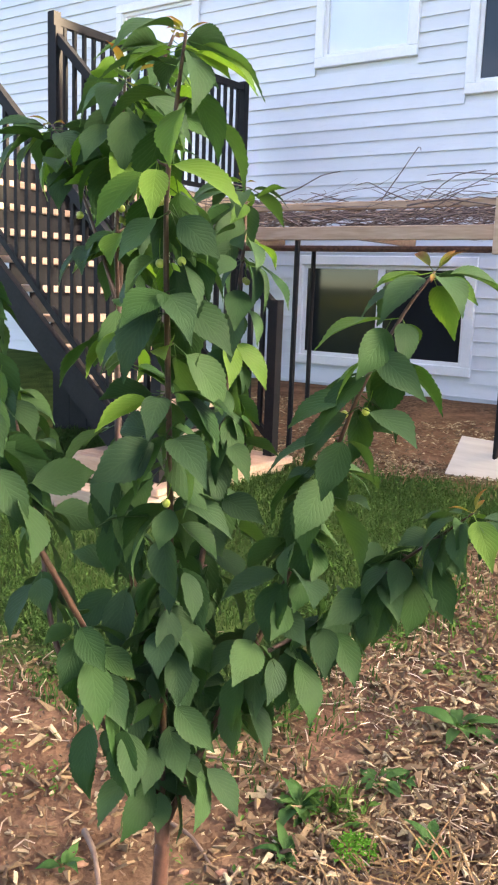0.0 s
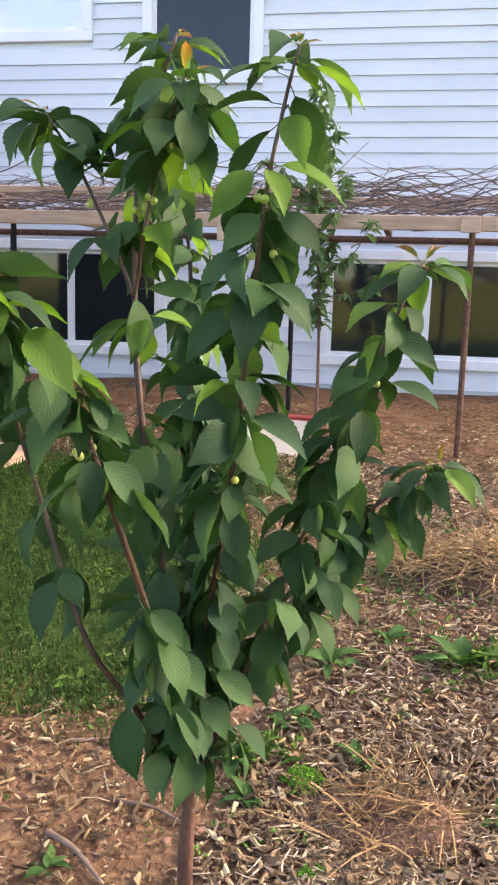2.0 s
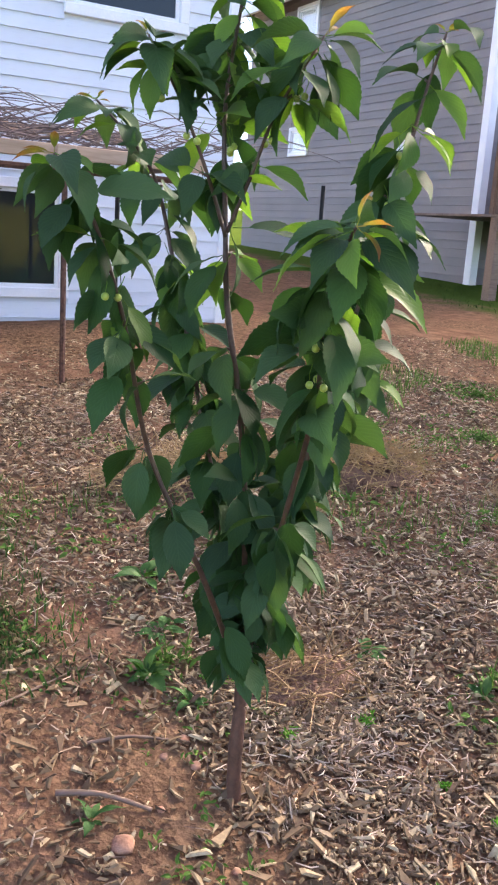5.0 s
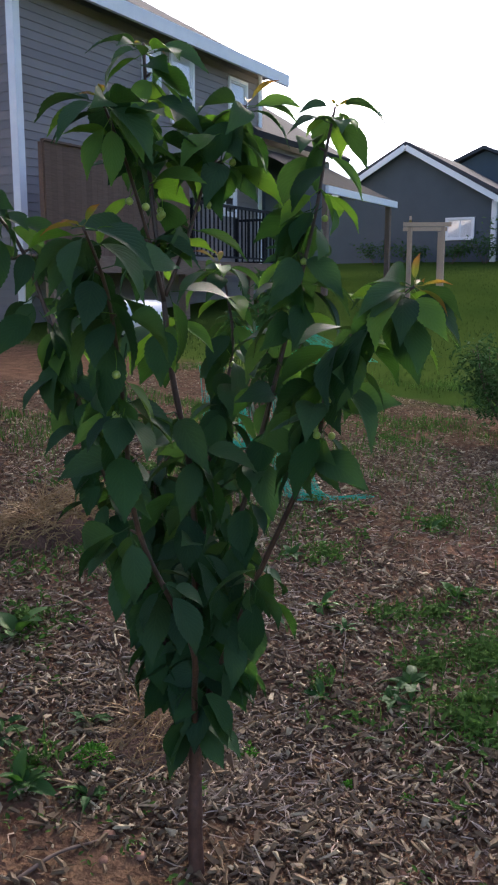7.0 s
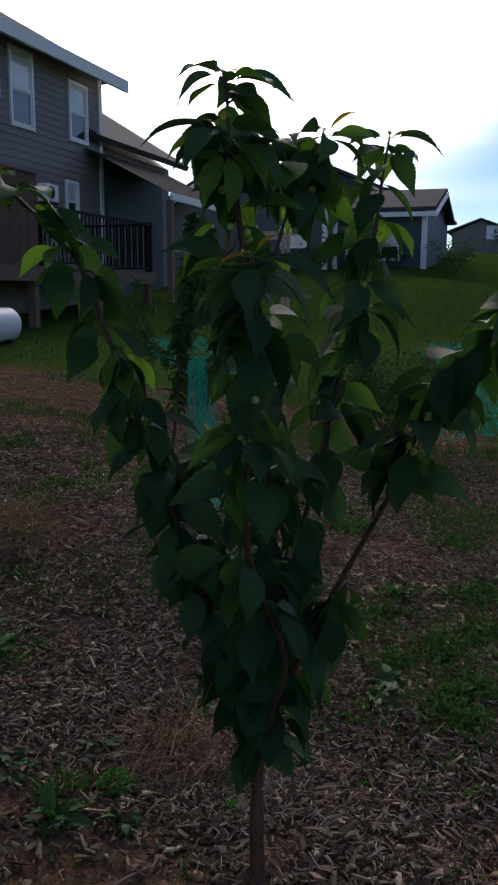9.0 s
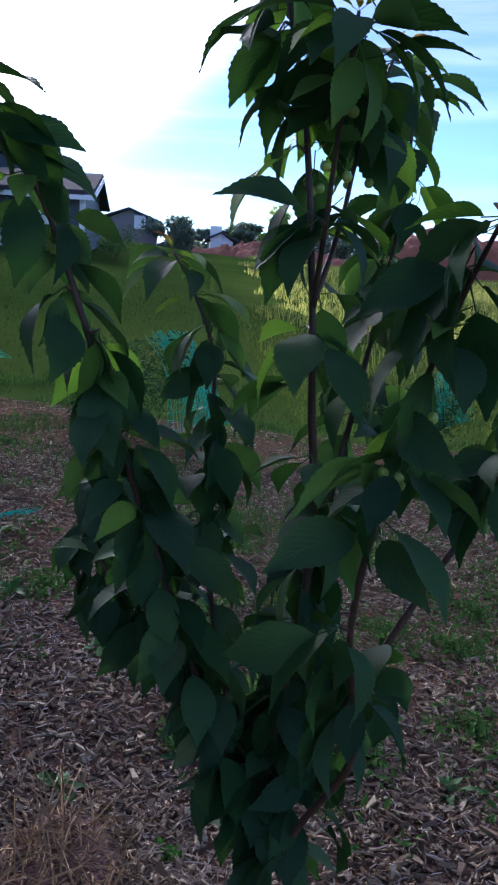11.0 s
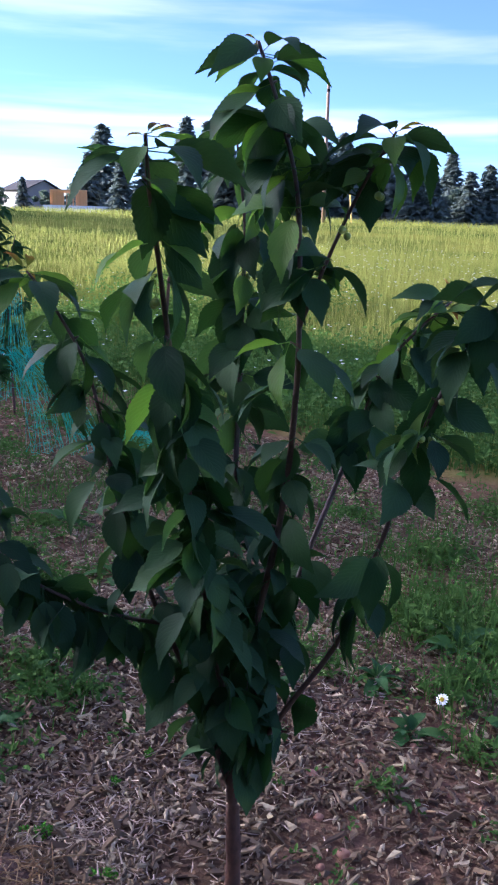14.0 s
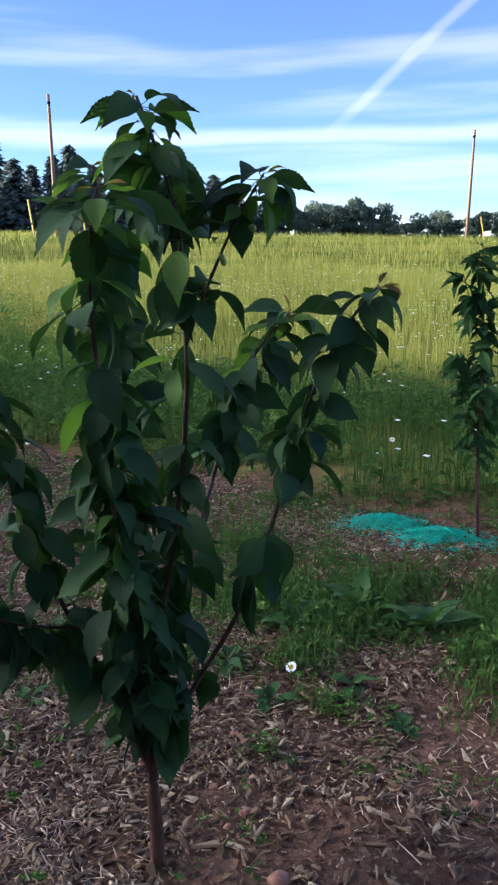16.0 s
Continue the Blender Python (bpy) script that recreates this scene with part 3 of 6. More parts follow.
def blue_house():
    wy, x0, x1 = 7.55, -9.5, 2.02
    house = tagged(new("house"), "pale blue-grey house with lap siding and white windows", "house")
    holes = [(-3.2, -2.1, 3.17, 4.5), (-4.75, -3.67, 3.55, 4.6), (0.33, 1.5, 3.15, 4.5), (-4.86, -2.95, 0.72, 1.79), (-1.52, 0.4, 0.72, 1.76), (-7.4, -6.2, 2.4, 4.5)]
    # wall body with real openings
    xs = sorted({x0, x1, *(h[0] for h in holes), *(h[1] for h in holes)})
    zs = sorted({0.1, 6.2, *(h[2] for h in holes), *(h[3] for h in holes)})
    bm = bmesh.new()
    for a, b in zip(xs, xs[1:]):
        for c, d in zip(zs, zs[1:]):
            if not any(h[0] <= a and b <= h[1] and h[2] <= c and d <= h[3] for h in holes):
                box(a, b, wy + 0.002, wy + 0.16, c, d, bm=bm)
    bmesh.ops.remove_doubles(bm, verts=bm.verts, dist=0.0005)
    part("wall", bm, M_SIDING, house)
    bm = box(x1 - 0.16, x1 - 0.004, wy + 0.17, 15.5, 0.1, 6.2)
    box(x0, x0 + 0.16, wy + 0.17, 15.5, 0.1, 6.2, bm=bm)
    box(x0, x1 - 0.004, 15.5, 15.66, 0.1, 6.2, bm=bm)
    part("side_wall", bm, M_SIDING, house)
    # back and floor carry the unlit room's darkness in their colour
    part("room_back", box(x0 + 0.2, x1 - 0.2, wy + 1.6, wy + 1.65, 0.1, 6.2), M_ROOM_SHADE, house)
    part("room_floor", box(x0 + 0.2, x1 - 0.2, wy + 0.18, wy + 1.6, 2.1, 2.3), M_ROOM_SHADE, house)
    part("foundation", box(x0 + 0.03, x1 - 0.02, wy + 0.025, wy + 0.3, -0.2, 0.56), M_FOUND, house)
    siding_part = new("siding")
    siding_part.parent = house
    siding_part.location = (0, wy, 0)
    siding_boards(siding_part, M_SIDING, x0, x1 - 0.09, 0.54, 6.2, 0.128, holes)
    part("corner_board", box(x1 - 0.09, x1 + 0.03, wy - 0.035, wy + 0.1, 0.5, 6.2, 0.006), M_WHITE, house)
    for h, kw in zip(holes, (dict(panes=1), dict(panes=1, blind=True), dict(panes=1), dict(panes=2), dict(panes=2), dict(panes=1, blind=True))):
        window("window", house, h[0], h[1], h[2], h[3], wy, **kw)
    bm = bmesh.new()
    a, b, e, r = x0 - 0.4, x1 + 0.4, 6.25, 8.6
    v = [bm.verts.new(q) for q in ((a, wy - 0.45, e), (b, wy - 0.45, e), (b, 11.6, r), (a, 11.6, r), (a, 16, e), (b, 16, e))]
    bm.faces.new((v[0], v[1], v[2], v[3]))
    bm.faces.new((v[3], v[2], v[5], v[4]))
    bmesh.ops.solidify(bm, geom=bm.faces[:], thickness=0.2)
    part("roof", bm, M_ROOF, house)
    return house


blue_house()


# ---- taupe house beyond ----
def taupe_house():
    x0, x1, wy, y1, z0, ze = 9.5, 18.55, 12.0, 21.0, 0.3, 6.93
    house = tagged(new("house"), "dark taupe two-storey house with white windows and a back deck", "house")
    part("wall", box(x0, x1, wy, y1, z0, ze), M_SIDING2, house)
    s = new("siding")
    s.parent = house
    s.location = (0, wy, 0)
    w = [(13.28, 13.95, 5.56, 6.55), (14.33, 15.3, 5.08, 6.78), (16.88, 17.82, 5.15, 6.6), (16.6, 17.25, 3.2, 4.2)]
    siding_boards(s, M_SIDING2, x0 + 0.1, x1, z0 + 0.6, ze - 0.02, 0.16, w)
    t = new("siding")
    t.parent = house
    t.matrix_basis = pose(x0, 0, 0, 0, 0, -90)
    sw = [(-18.8, -17.85, 5.7, 6.68), (-18.8, -17.95, 3.3, 3.98), (-14.6, -14.3, 3.25, 3.5)]
    siding_boards(t, M_SIDING2, -y1, -wy - 0.1, z0 + 0.6, ze - 0.02, 0.16, sw)
    part("corner_board", box(x0 - 0.05, x0 + 0.12, wy - 0.05, wy + 0.12, z0 + 0.3, ze), M_WHITE, house)
    part("corner_board", box(x1 - 0.12, x1 + 0.05, wy - 0.05, wy + 0.12, z0 + 0.3, ze), M_WHITE, house)
    for h in w:
        window("window", house, h[0], h[1], h[2], h[3], wy - 0.02, panes=2, split="z", blind=True)
    for h in sw:
        window("window", house, h[0], h[1], h[2], h[3], -0.02, panes=1, blind=True, turn=pose(x0, 0, 0, 0, 0, -90))
    bm = bmesh.new()
    o, cx0, cx1 = 0.5, x0 - 0.5, x1 + 0.5
    ym, zr = (wy + y1) / 2, 9.9
    v = [bm.verts.new(q) for q in ((cx0, wy - o, ze), (cx1, wy - o, ze), (cx1, y1 + o, ze), (cx0, y1 + o, ze), (cx0 + 4.5, ym, zr), (cx1 - 4.5, ym, zr))]
    for f in ((0, 1, 5, 4), (1, 2, 5), (2, 3, 4, 5), (3, 0, 4), (3, 2, 1, 0)):
        bm.faces.new([v[i] for i in f])
    part("roof", bm, M_ROOF, house)
    part("eave", box(cx0 - 0.05, cx1 + 0.05, wy - o - 0.09, wy - o - 0.004, ze - 0.24, ze + 0.05), M_WHITE, house)
    part("eave", box(cx0 - 0.09, cx0 - 0.004, wy - o, y1 + o, ze - 0.24, ze + 0.05), M_WHITE, house)
    return house


taupe_house()


def gable_roof(house, x0, x1, y0, y1, ze, zr, along, o=0.45):
    bm = bmesh.new()
    if along == "x":
        ym = (y0 + y1) / 2
        q = ((x0 - o, y0 - o, ze), (x1 + o, y0 - o, ze), (x1 + o, ym, zr), (x0 - o, ym, zr), (x0 - o, y1 + o, ze), (x1 + o, y1 + o, ze))
    else:
        xm = (x0 + x1) / 2
        q = ((x0 - o, y1 + o, ze), (x0 - o, y0 - o, ze), (xm, y0 - o, zr), (xm, y1 + o, zr), (x1 + o, y1 + o, ze), (x1 + o, y0 - o, ze))
    v = [bm.verts.new(p) for p in q]
    for f in ((0, 1, 2, 3), (3, 2, 5, 4)):
        bm.faces.new([v[i] for i in f])
    bmesh.ops.recalc_face_normals(bm, faces=bm.faces)
    bmesh.ops.solidify(bm, geom=bm.faces[:], thickness=-0.16)
    part("roof", bm, M_ROOF, house)
    return q


def gable_wall(house, mat, x0, x1, y0, y1, z0, ze, zr, along):
    """A wall box that carries its gables up to the ridge."""
    bm = bmesh.new()
    if along == "x":
        ym = (y0 + y1) / 2
        prof = [(y0, z0), (y1, z0), (y1, ze), (ym, zr - 0.02), (y0, ze)]
        a = [bm.verts.new((x0, p, q)) for p, q in prof]
        b = [bm.verts.new((x1, p, q)) for p, q in prof]
    else:
        xm = (x0 + x1) / 2
        prof = [(x0, z0), (x1, z0), (x1, ze), (xm, zr - 0.02), (x0, ze)]
        a = [bm.verts.new((p, y0, q)) for p, q in prof]
        b = [bm.verts.new((p, y1, q)) for p, q in prof]
    bm.faces.new(a)
    bm.faces.new(b[::-1])
    for i in range(5):
        bm.faces.new((a[i], b[i], b[(i + 1) % 5], a[(i + 1) % 5]))
    bmesh.ops.recalc_face_normals(bm, faces=bm.faces)
    return part("wall", bm, mat, house)


def bungalow():
    """A slate-blue house: a long body whose eave faces the yard and a gabled wing beside it."""
    h = tagged(new("house"), "slate-blue bungalow with white trim and a dark roof", "house")
    # body
    gable_wall(h, M_SIDING3, 36.0, 44.0, 5.6, 16.0, 1.6, 4.95, 6.15, "y")
    gable_roof(h, 36.0, 44.0, 5.6, 16.0, 4.95, 6.15, "y")
    # taller block behind
    gable_wall(h, M_SIDING3, 42.0, 49.0, 6.0, 18.4, 1.6, 5.3, 8.1, "x")
    gable_roof(h, 42.0, 49.0, 6.0, 18.4, 5.3, 8.1, "x")
    # wing
    gable_wall(h, M_SIDING3, 33.0, 40.0, 9.3, 16.6, 1.4, 4.85, 7.1, "x")
    gable_roof(h, 33.0, 40.0, 9.3, 16.6, 4.85, 7.1, "x")
    part("eave", box(35.45, 35.53, 5.1, 9.0, 4.7, 4.9), M_WHITE, h)
    part("rake", bar((32.5, 8.8, 4.64), (32.5, 12.95, 7.03), 0.07, 0.22), M_WHITE, h)
    part("rake", bar((32.5, 17.1, 4.64), (32.5, 12.95, 7.03), 0.07, 0.22), M_WHITE, h)
    part("rake", bar((35.5, 5.12, 4.78), (40.0, 5.12, 6.05), 0.07, 0.22), M_WHITE, h)
    part("corner_board", box(35.94, 36.16, 5.54, 5.76, 1.8, 4.9), M_WHITE, h)
    part("corner_board", box(32.94, 33.14, 9.24, 9.44, 1.8, 4.8), M_WHITE, h)
    part("porch_post", box(33.3, 33.46, 8.9, 9.06, 1.8, 4.75), M_WHITE, h)
    t = pose(36.0, 0, 0, 0, 0, -90)
    window("window", h, -7.6, -6.65, 2.86, 4.19, -0.03, panes=2, split="z", blind=True, turn=t)
    window("window", h, -9.1, -8.6, 2.3, 4.2, -0.03, panes=1, turn=t)
    t = pose(33.0, 0, 0, 0, 0, -90)
    window("window", h, -11.3, -10.1, 3.3, 4.2, -0.03, panes=2, blind=True, turn=t)
    return h


bungalow()


def far_house(label, x0, x1, y0, y1, zg, ze, zr, mat, along):
    h = tagged(new("house"), label, "house")
    gable_wall(h, mat, x0, x1, y0, y1, zg - 1, ze, zr, along)
    gable_roof(h, x0, x1, y0, y1, ze, zr, along)
    if along == "x":
        part("window", box(x0 - 0.05, x0 - 0.01, y0 + 1, y0 + 2, zg + 1.2, zg + 2.4), M_WHITE, h)
    return h

# ---- deck and stairs of the pale blue house ----
def picket_run(parent, a, b, low, high, mat, gap=0.10):
    """Posts at the ends, two rails and thin pickets from a to b, which are points on the walking surface."""
    a, b = Vector(a), Vector(b)
    up = Vector((0, 0, 1))
    for p in (a, b):
        part("rail_post", bar(p, p + up * (high + 0.06), 0.07), mat, parent)
    part("top_rail", bar(a + up * high, b + up * high, 0.05, 0.06), mat, parent)
    part("bottom_rail", bar(a + up * low, b + up * low, 0.035, 0.04), mat, parent)
    n = int((b - a).length / gap)
    for i in range(1, n):
        p = a.lerp(b, i / n)
        part("picket", bar(p + up * low, p + up * high, 0.027), mat, parent)


def back_deck():
    d = thing("deck", "raised back deck with black metal railing and lumber stairs", "deck", (0, 0, 0))
    z = 2.30
    x = -8.6
    while x < -5.36:
        part("deck_board", box(x, x + 0.135, 3.6, 7.5, z - 0.035, z, 0.004), M_RAWWOOD, d)
        x += 0.142
    part("fascia", box(-8.62, -5.28, 3.55, 3.595, z - 0.26, z), M_RAWWOOD, d)
    part("fascia", box(-5.30, -5.26, 3.6, 7.5, z - 0.26, z), M_RAWWOOD, d)
    part("beam", box(-8.5, -5.4, 4.4, 4.5, z - 0.26, z - 0.04), M_OLDWOOD, d)
    for px, py in ((-5.4, 3.75), (-5.4, 7.2), (-8.4, 3.75), (-7.0, 3.75)):
        part("deck_post", box(px - 0.07, px + 0.07, py - 0.07, py + 0.07, ground_z(px, py) - 0.1, z - 0.04, 0.006), M_BLACKMETAL, d)
    picket_run(d, (-5.32, 4.75, z), (-5.36, 7.22, z), 0.08, 1.07, M_BLACKMETAL)
    picket_run(d, (-8.5, 3.66, z), (-6.5, 3.66, z), 0.08, 1.07, M_BLACKMETAL)
    # stairs down towards the lawn
    n, rise = 11, (z - 0.36) / 11
    for i in range(n - 1):
        tx = -5.25 + 0.19 * i
        part("tread", box(tx, tx + 0.25, 3.62, 4.66, z - rise * (i + 1) - 0.04, z - rise * (i + 1), 0.004), M_RAWWOOD, d)
        # black sheets added for the shade in the step gaps and under the stairs
        part("riser", box(tx, tx + 0.018, 3.63, 4.65, z - rise * (i + 1) + 0.001, z - rise * i - 0.042), M_BLACKMETAL, d)
        part("skirt_board", box(tx, tx + 0.188, 4.66, 4.675, 0.25, z - rise * (i + 1) - 0.045), M_BLACKMETAL, d)
    for y in (3.56, 4.66):
        part("stringer", bar((-5.3, y, z - 0.16), (-3.42, y, 0.54), 0.045, 0.17), M_BLACKMETAL, d)
        picket_run(d, (-5.2, y, z - 0.02), (-3.15, y, 0.37), 0.10, 0.95, M_BLACKMETAL, 0.13)
    part("bottom_tread", box(-3.40, -3.04, 3.43, 4.77, 0.318, 0.363, 0.006), M_RAWWOOD, d)
    part("tread_frame", box(-3.38, -3.07, 3.47, 4.72, 0.20, 0.316, 0.004), M_RAWWOOD, d)
    part("tread_frame", box(-3.78, -3.41, 3.47, 4.62, 0.33, 0.46, 0.004), M_RAWWOOD, d)
    for y in (3.50, 4.10, 4.62):
        part("foot_block", box(-3.36, -3.12, y, y + 0.09, 0.02, 0.198), M_OLDWOOD, d)
    part("landing_plank", box(-3.95, -3.02, 3.30, 3.44, 0.17, 0.31, 0.005), M_RAWWOOD, d)
    return d


back_deck()


# ---- trellis with cut brush ----
def trellis():
    t = thing("trellis", "lumber trellis on steel posts along the house wall", "trellis", (0, 0, 0))
    for x, y, top in ((-1.85, 5.26, 1.80), (-0.34, 5.29, 1.86), (-3.40, 5.27, 1.80), (-1.60, 6.30, 1.80), (0.4, 6.3, 1.8), (-3.9, 6.3, 1.8)):
        part("steel_post", tube([(x, y, floor_at(x, y) - 0.05), (x, y, top)], 0.020, 0.020, 8), M_RUST if y < 6 and x > -1 else M_BLACKMETAL, t)
    part("front_rail", box(-4.9, 0.62, 5.22, 5.26, 1.79, 1.88, 0.005), M_RAWWOOD, t)
    part("front_rail", box(-4.9, -1.45, 5.33, 5.37, 2.00, 2.05, 0.005), M_RAWWOOD, t)
    part("back_rail", box(-4.9, 0.5, 6.26, 6.30, 1.86, 1.95, 0.005), M_RAWWOOD, t)
    part("back_rail", box(-4.4, 0.5, 6.32, 6.36, 2.03, 2.09, 0.005), M_RAWWOOD, t)
    part("pipe", tube([(-4.8, 5.31, 1.74), (0.55, 5.31, 1.73)], 0.021, 0.021, 8), M_RUST, t)
    for x in (-4.2, -3.0, -0.9, 0.5):
        part("cross_bar", box(x, x + 0.04, 5.27, 6.25, 1.80, 1.87), M_OLDWOOD, t)
    part("block", box(-1.95, -1.81, 5.17, 5.215, 1.70, 2.03, 0.004), M_RAWWOOD, t)
    part("block", box(-1.66, -1.60, 5.30, 5.34, 1.02, 1.78, 0.004), M_RAWWOOD, t)
    part("brace", box(-1.84, -1.605, 5.345, 5.385, 1.02, 1.10, 0.004), M_RAWWOOD, t)
    part("block", box(-0.42, -0.30, 5.18, 5.215, 1.78, 1.88, 0.004), M_RAWWOOD, t)
    return t


trellis()


def brush(count, seed):
    """Cut vines and branches lying on the trellis."""
    rng = random.Random(seed)
    bm = bmesh.new()
    for i in range(count):
        x, y = rng.uniform(-4.9, 0.8), rng.uniform(5.25, 6.3)
        long = rng.uniform(0.3, 1.2)
        a = rng.gauss(0, 0.4) + (math.pi if rng.random() < 0.5 else 0)
        z = 1.88 + 0.16 * rng.random()
        p = [Vector((x, y, z))]
        for k in range(4):
            a += rng.gauss(0, 0.35)
            p.append(p[-1] + Vector((math.cos(a), math.sin(a) * 0.5, rng.gauss(0.03, 0.16) if rng.random() < 0.85 else 0.4)) * (long / 4))
        for q in p:
            q.z = min(2.45, max(q.z, 1.84))
            q.y = min(7.35, max(q.y, 5.1))
        r = rng.uniform(0.002, 0.0075)
        tube(smooth_path(p, 2), r, r * 0.4, 4, bm)
    me = mesh_of("brush", bm, M_BRUSH)
    return tagged(new("brush", me), "cut grey-brown vines and twigs piled on the trellis", "brushwood", kind="stuff")


brush(560, 4)
plywood = tagged(part("plywood_sheet", box(-0.40, 0.40, -0.008, 0.008, 0.0, 0.30, 0.002), M_PLY), "pale plywood board propped on edge by the trellis", "board")
plywood.matrix_basis = pose(-1.73, 5.13, ground_z(-1.73, 5.13) - 0.01, -42, 1.5, -3)
tagged(part("red_tray", box(-1.62, -1.22, 6.02, 6.16, 0.0, 0.03, 0.004), M_RED), "thin red plastic strip lying by the house", "strip").location = (0, 0, ground_z(-1.4, 6.1) + 0.01)


# ---- deck, fence panel and fittings of the taupe house ----
def neighbour_deck():
    d = thing("deck", "neighbour's raised wooden deck with dark railing", "deck", (0, 0, 0))
    z = 1.95
    y = 9.9
    while y < 11.9:
        part("deck_board", box(7.95, 17.2, y, y + 0.135, z - 0.04, z), M_OLDWOOD, d)
        y += 0.142
    part("fascia", box(7.9, 17.25, 9.84, 9.895, z - 0.28, z - 0.002), M_OLDWOOD, d)
    for x in (8.1, 11.9, 14.5, 17.1):
        part("deck_post", box(x - 0.08, x + 0.08, 9.95, 10.11, ground_z(x, 10) - 0.2, z - 0.045), M_OLDWOOD, d)
    picket_run(d, (12.1, 9.95, z), (17.15, 9.95, z), 0.1, 1.15, M_BLACKMETAL, 0.16)
    picket_run(d, (17.15, 10.05, z), (17.15, 11.9, z), 0.1, 1.15, M_BLACKMETAL, 0.16)
    return d


neighbour_deck()


def privacy_panel():
    p = thing("privacy_fence", "tall stained board privacy panel on the neighbour's deck", "fence", (0, 0, 0))
    x = 7.95
    while x < 11.9:
        part("fence_board", box(x, x + 0.138, 9.97, 9.99, 1.955, 3.66), M_FENCE, p)
        x += 0.141
    part("cap_rail", box(7.93, 12.03, 9.93, 10.03, 3.665, 3.70), M_FENCE, p)
    for x in (7.98, 9.9, 11.95):
        part("fence_post", box(x - 0.045, x + 0.045, 9.995, 10.085, 1.955, 3.66), M_FENCE, p)
    return p


privacy_panel()


def heat_pump():
    h = thing("heat_pump", "white heat pump unit mounted on the taupe wall", "heat pump", (0, 0, 0))
    part("case", box(15.25, 15.80, 11.68, 11.94, 3.55, 3.95, 0.02), M_WHITE, h)
    bm = bmesh.new()
    bmesh.ops.create_circle(bm, cap_ends=True, segments=20, radius=0.15, matrix=pose(15.46, 11.674, 3.75, 90))
    part("grille", bm, M_BLACKMETAL, h)
    part("bracket", box(15.3, 15.75, 11.70, 11.93, 3.48, 3.547), M_BLACKMETAL, h)
    return h


heat_pump()


def porch_roof():
    p = thing("porch_roof", "small roof with white eave over the neighbour's back door", "porch", (0, 0, 0))
    bm = bmesh.new()
    v = [bm.verts.new(q) for q in ((17.6, 11.97, 5.1), (22.4, 11.97, 5.1), (22.4, 9.6, 3.92), (17.6, 9.6, 3.92))]
    f = bm.faces.new(v)
    bmesh.ops.solidify(bm, geom=[f], thickness=0.16)
    part("roof", bm, M_ROOF, p)
    part("eave", box(17.55, 22.45, 9.50, 9.585, 3.72, 3.9), M_WHITE, p)
    for x in (17.8, 22.2):
        part("porch_post", box(x - 0.07, x + 0.07, 9.62, 9.76, ground_z(x, 9.7) - 0.1, 3.75), M_OLDWOOD, p)
    part("back_wall", box(18.7, 22.3, 11.9, 12.1, ground_z(21, 12) - 0.3, 5.0), M_SIDING3, p)
    return p


porch_roof()
rear_wing = tagged(new("house_wing"), "lower rear wing of the taupe house with dark roof", "house")
gable_wall(rear_wing, M_SIDING2, 18.3, 23.5, 12.2, 19.0, 0.8, 5.3, 7.6, "x")
gable_roof(rear_wing, 18.3, 23.5, 12.2, 19.0, 5.3, 7.6, "x")


def white_tank():
    t = thing("gas_tank", "white gas tank standing beside the neighbour's deck", "tank", (9.0, 9.05, ground_z(9.0, 9.05)))
    part("body", tube([(-0.5, 0, 0.32), (-0.42, 0, 0.32), (0.42, 0, 0.32), (0.5, 0, 0.32)], 0.28, 0.28, 18), M_WHITE, t, smooth=True)
    for x in (-0.3, 0.3):
        part("foot", box(x - 0.04, x + 0.04, -0.2, 0.2, 0, 0.08), M_BLACKMETAL, t)
    return t


white_tank()


def pergola():
    p = thing("pergola", "weathered wooden garden frame on the neighbouring lawn", "pergola", (0, 0, 0))
    for x, y in ((16.1, 6.85), (16.4, 6.2), (17.6, 7.4), (17.9, 6.75)):
        part("frame_post", box(x - 0.038, x + 0.038, y - 0.038, y + 0.038, ground_z(x, y) - 0.1, 2.72), M_RAWWOOD, p)
    top = 2.72
    part("frame_beam", bar((16.0, 6.98, top + 0.06), (16.48, 6.05, top + 0.06), 0.05, 0.09), M_RAWWOOD, p)
    part("frame_beam", bar((17.5, 7.52, top + 0.06), (17.98, 6.6, top + 0.06), 0.05, 0.09), M_RAWWOOD, p)
    part("frame_beam", bar((15.9, 6.78, top + 0.18), (17.8, 7.46, top + 0.18), 0.05, 0.09), M_RAWWOOD, p)
    return p


pergola()

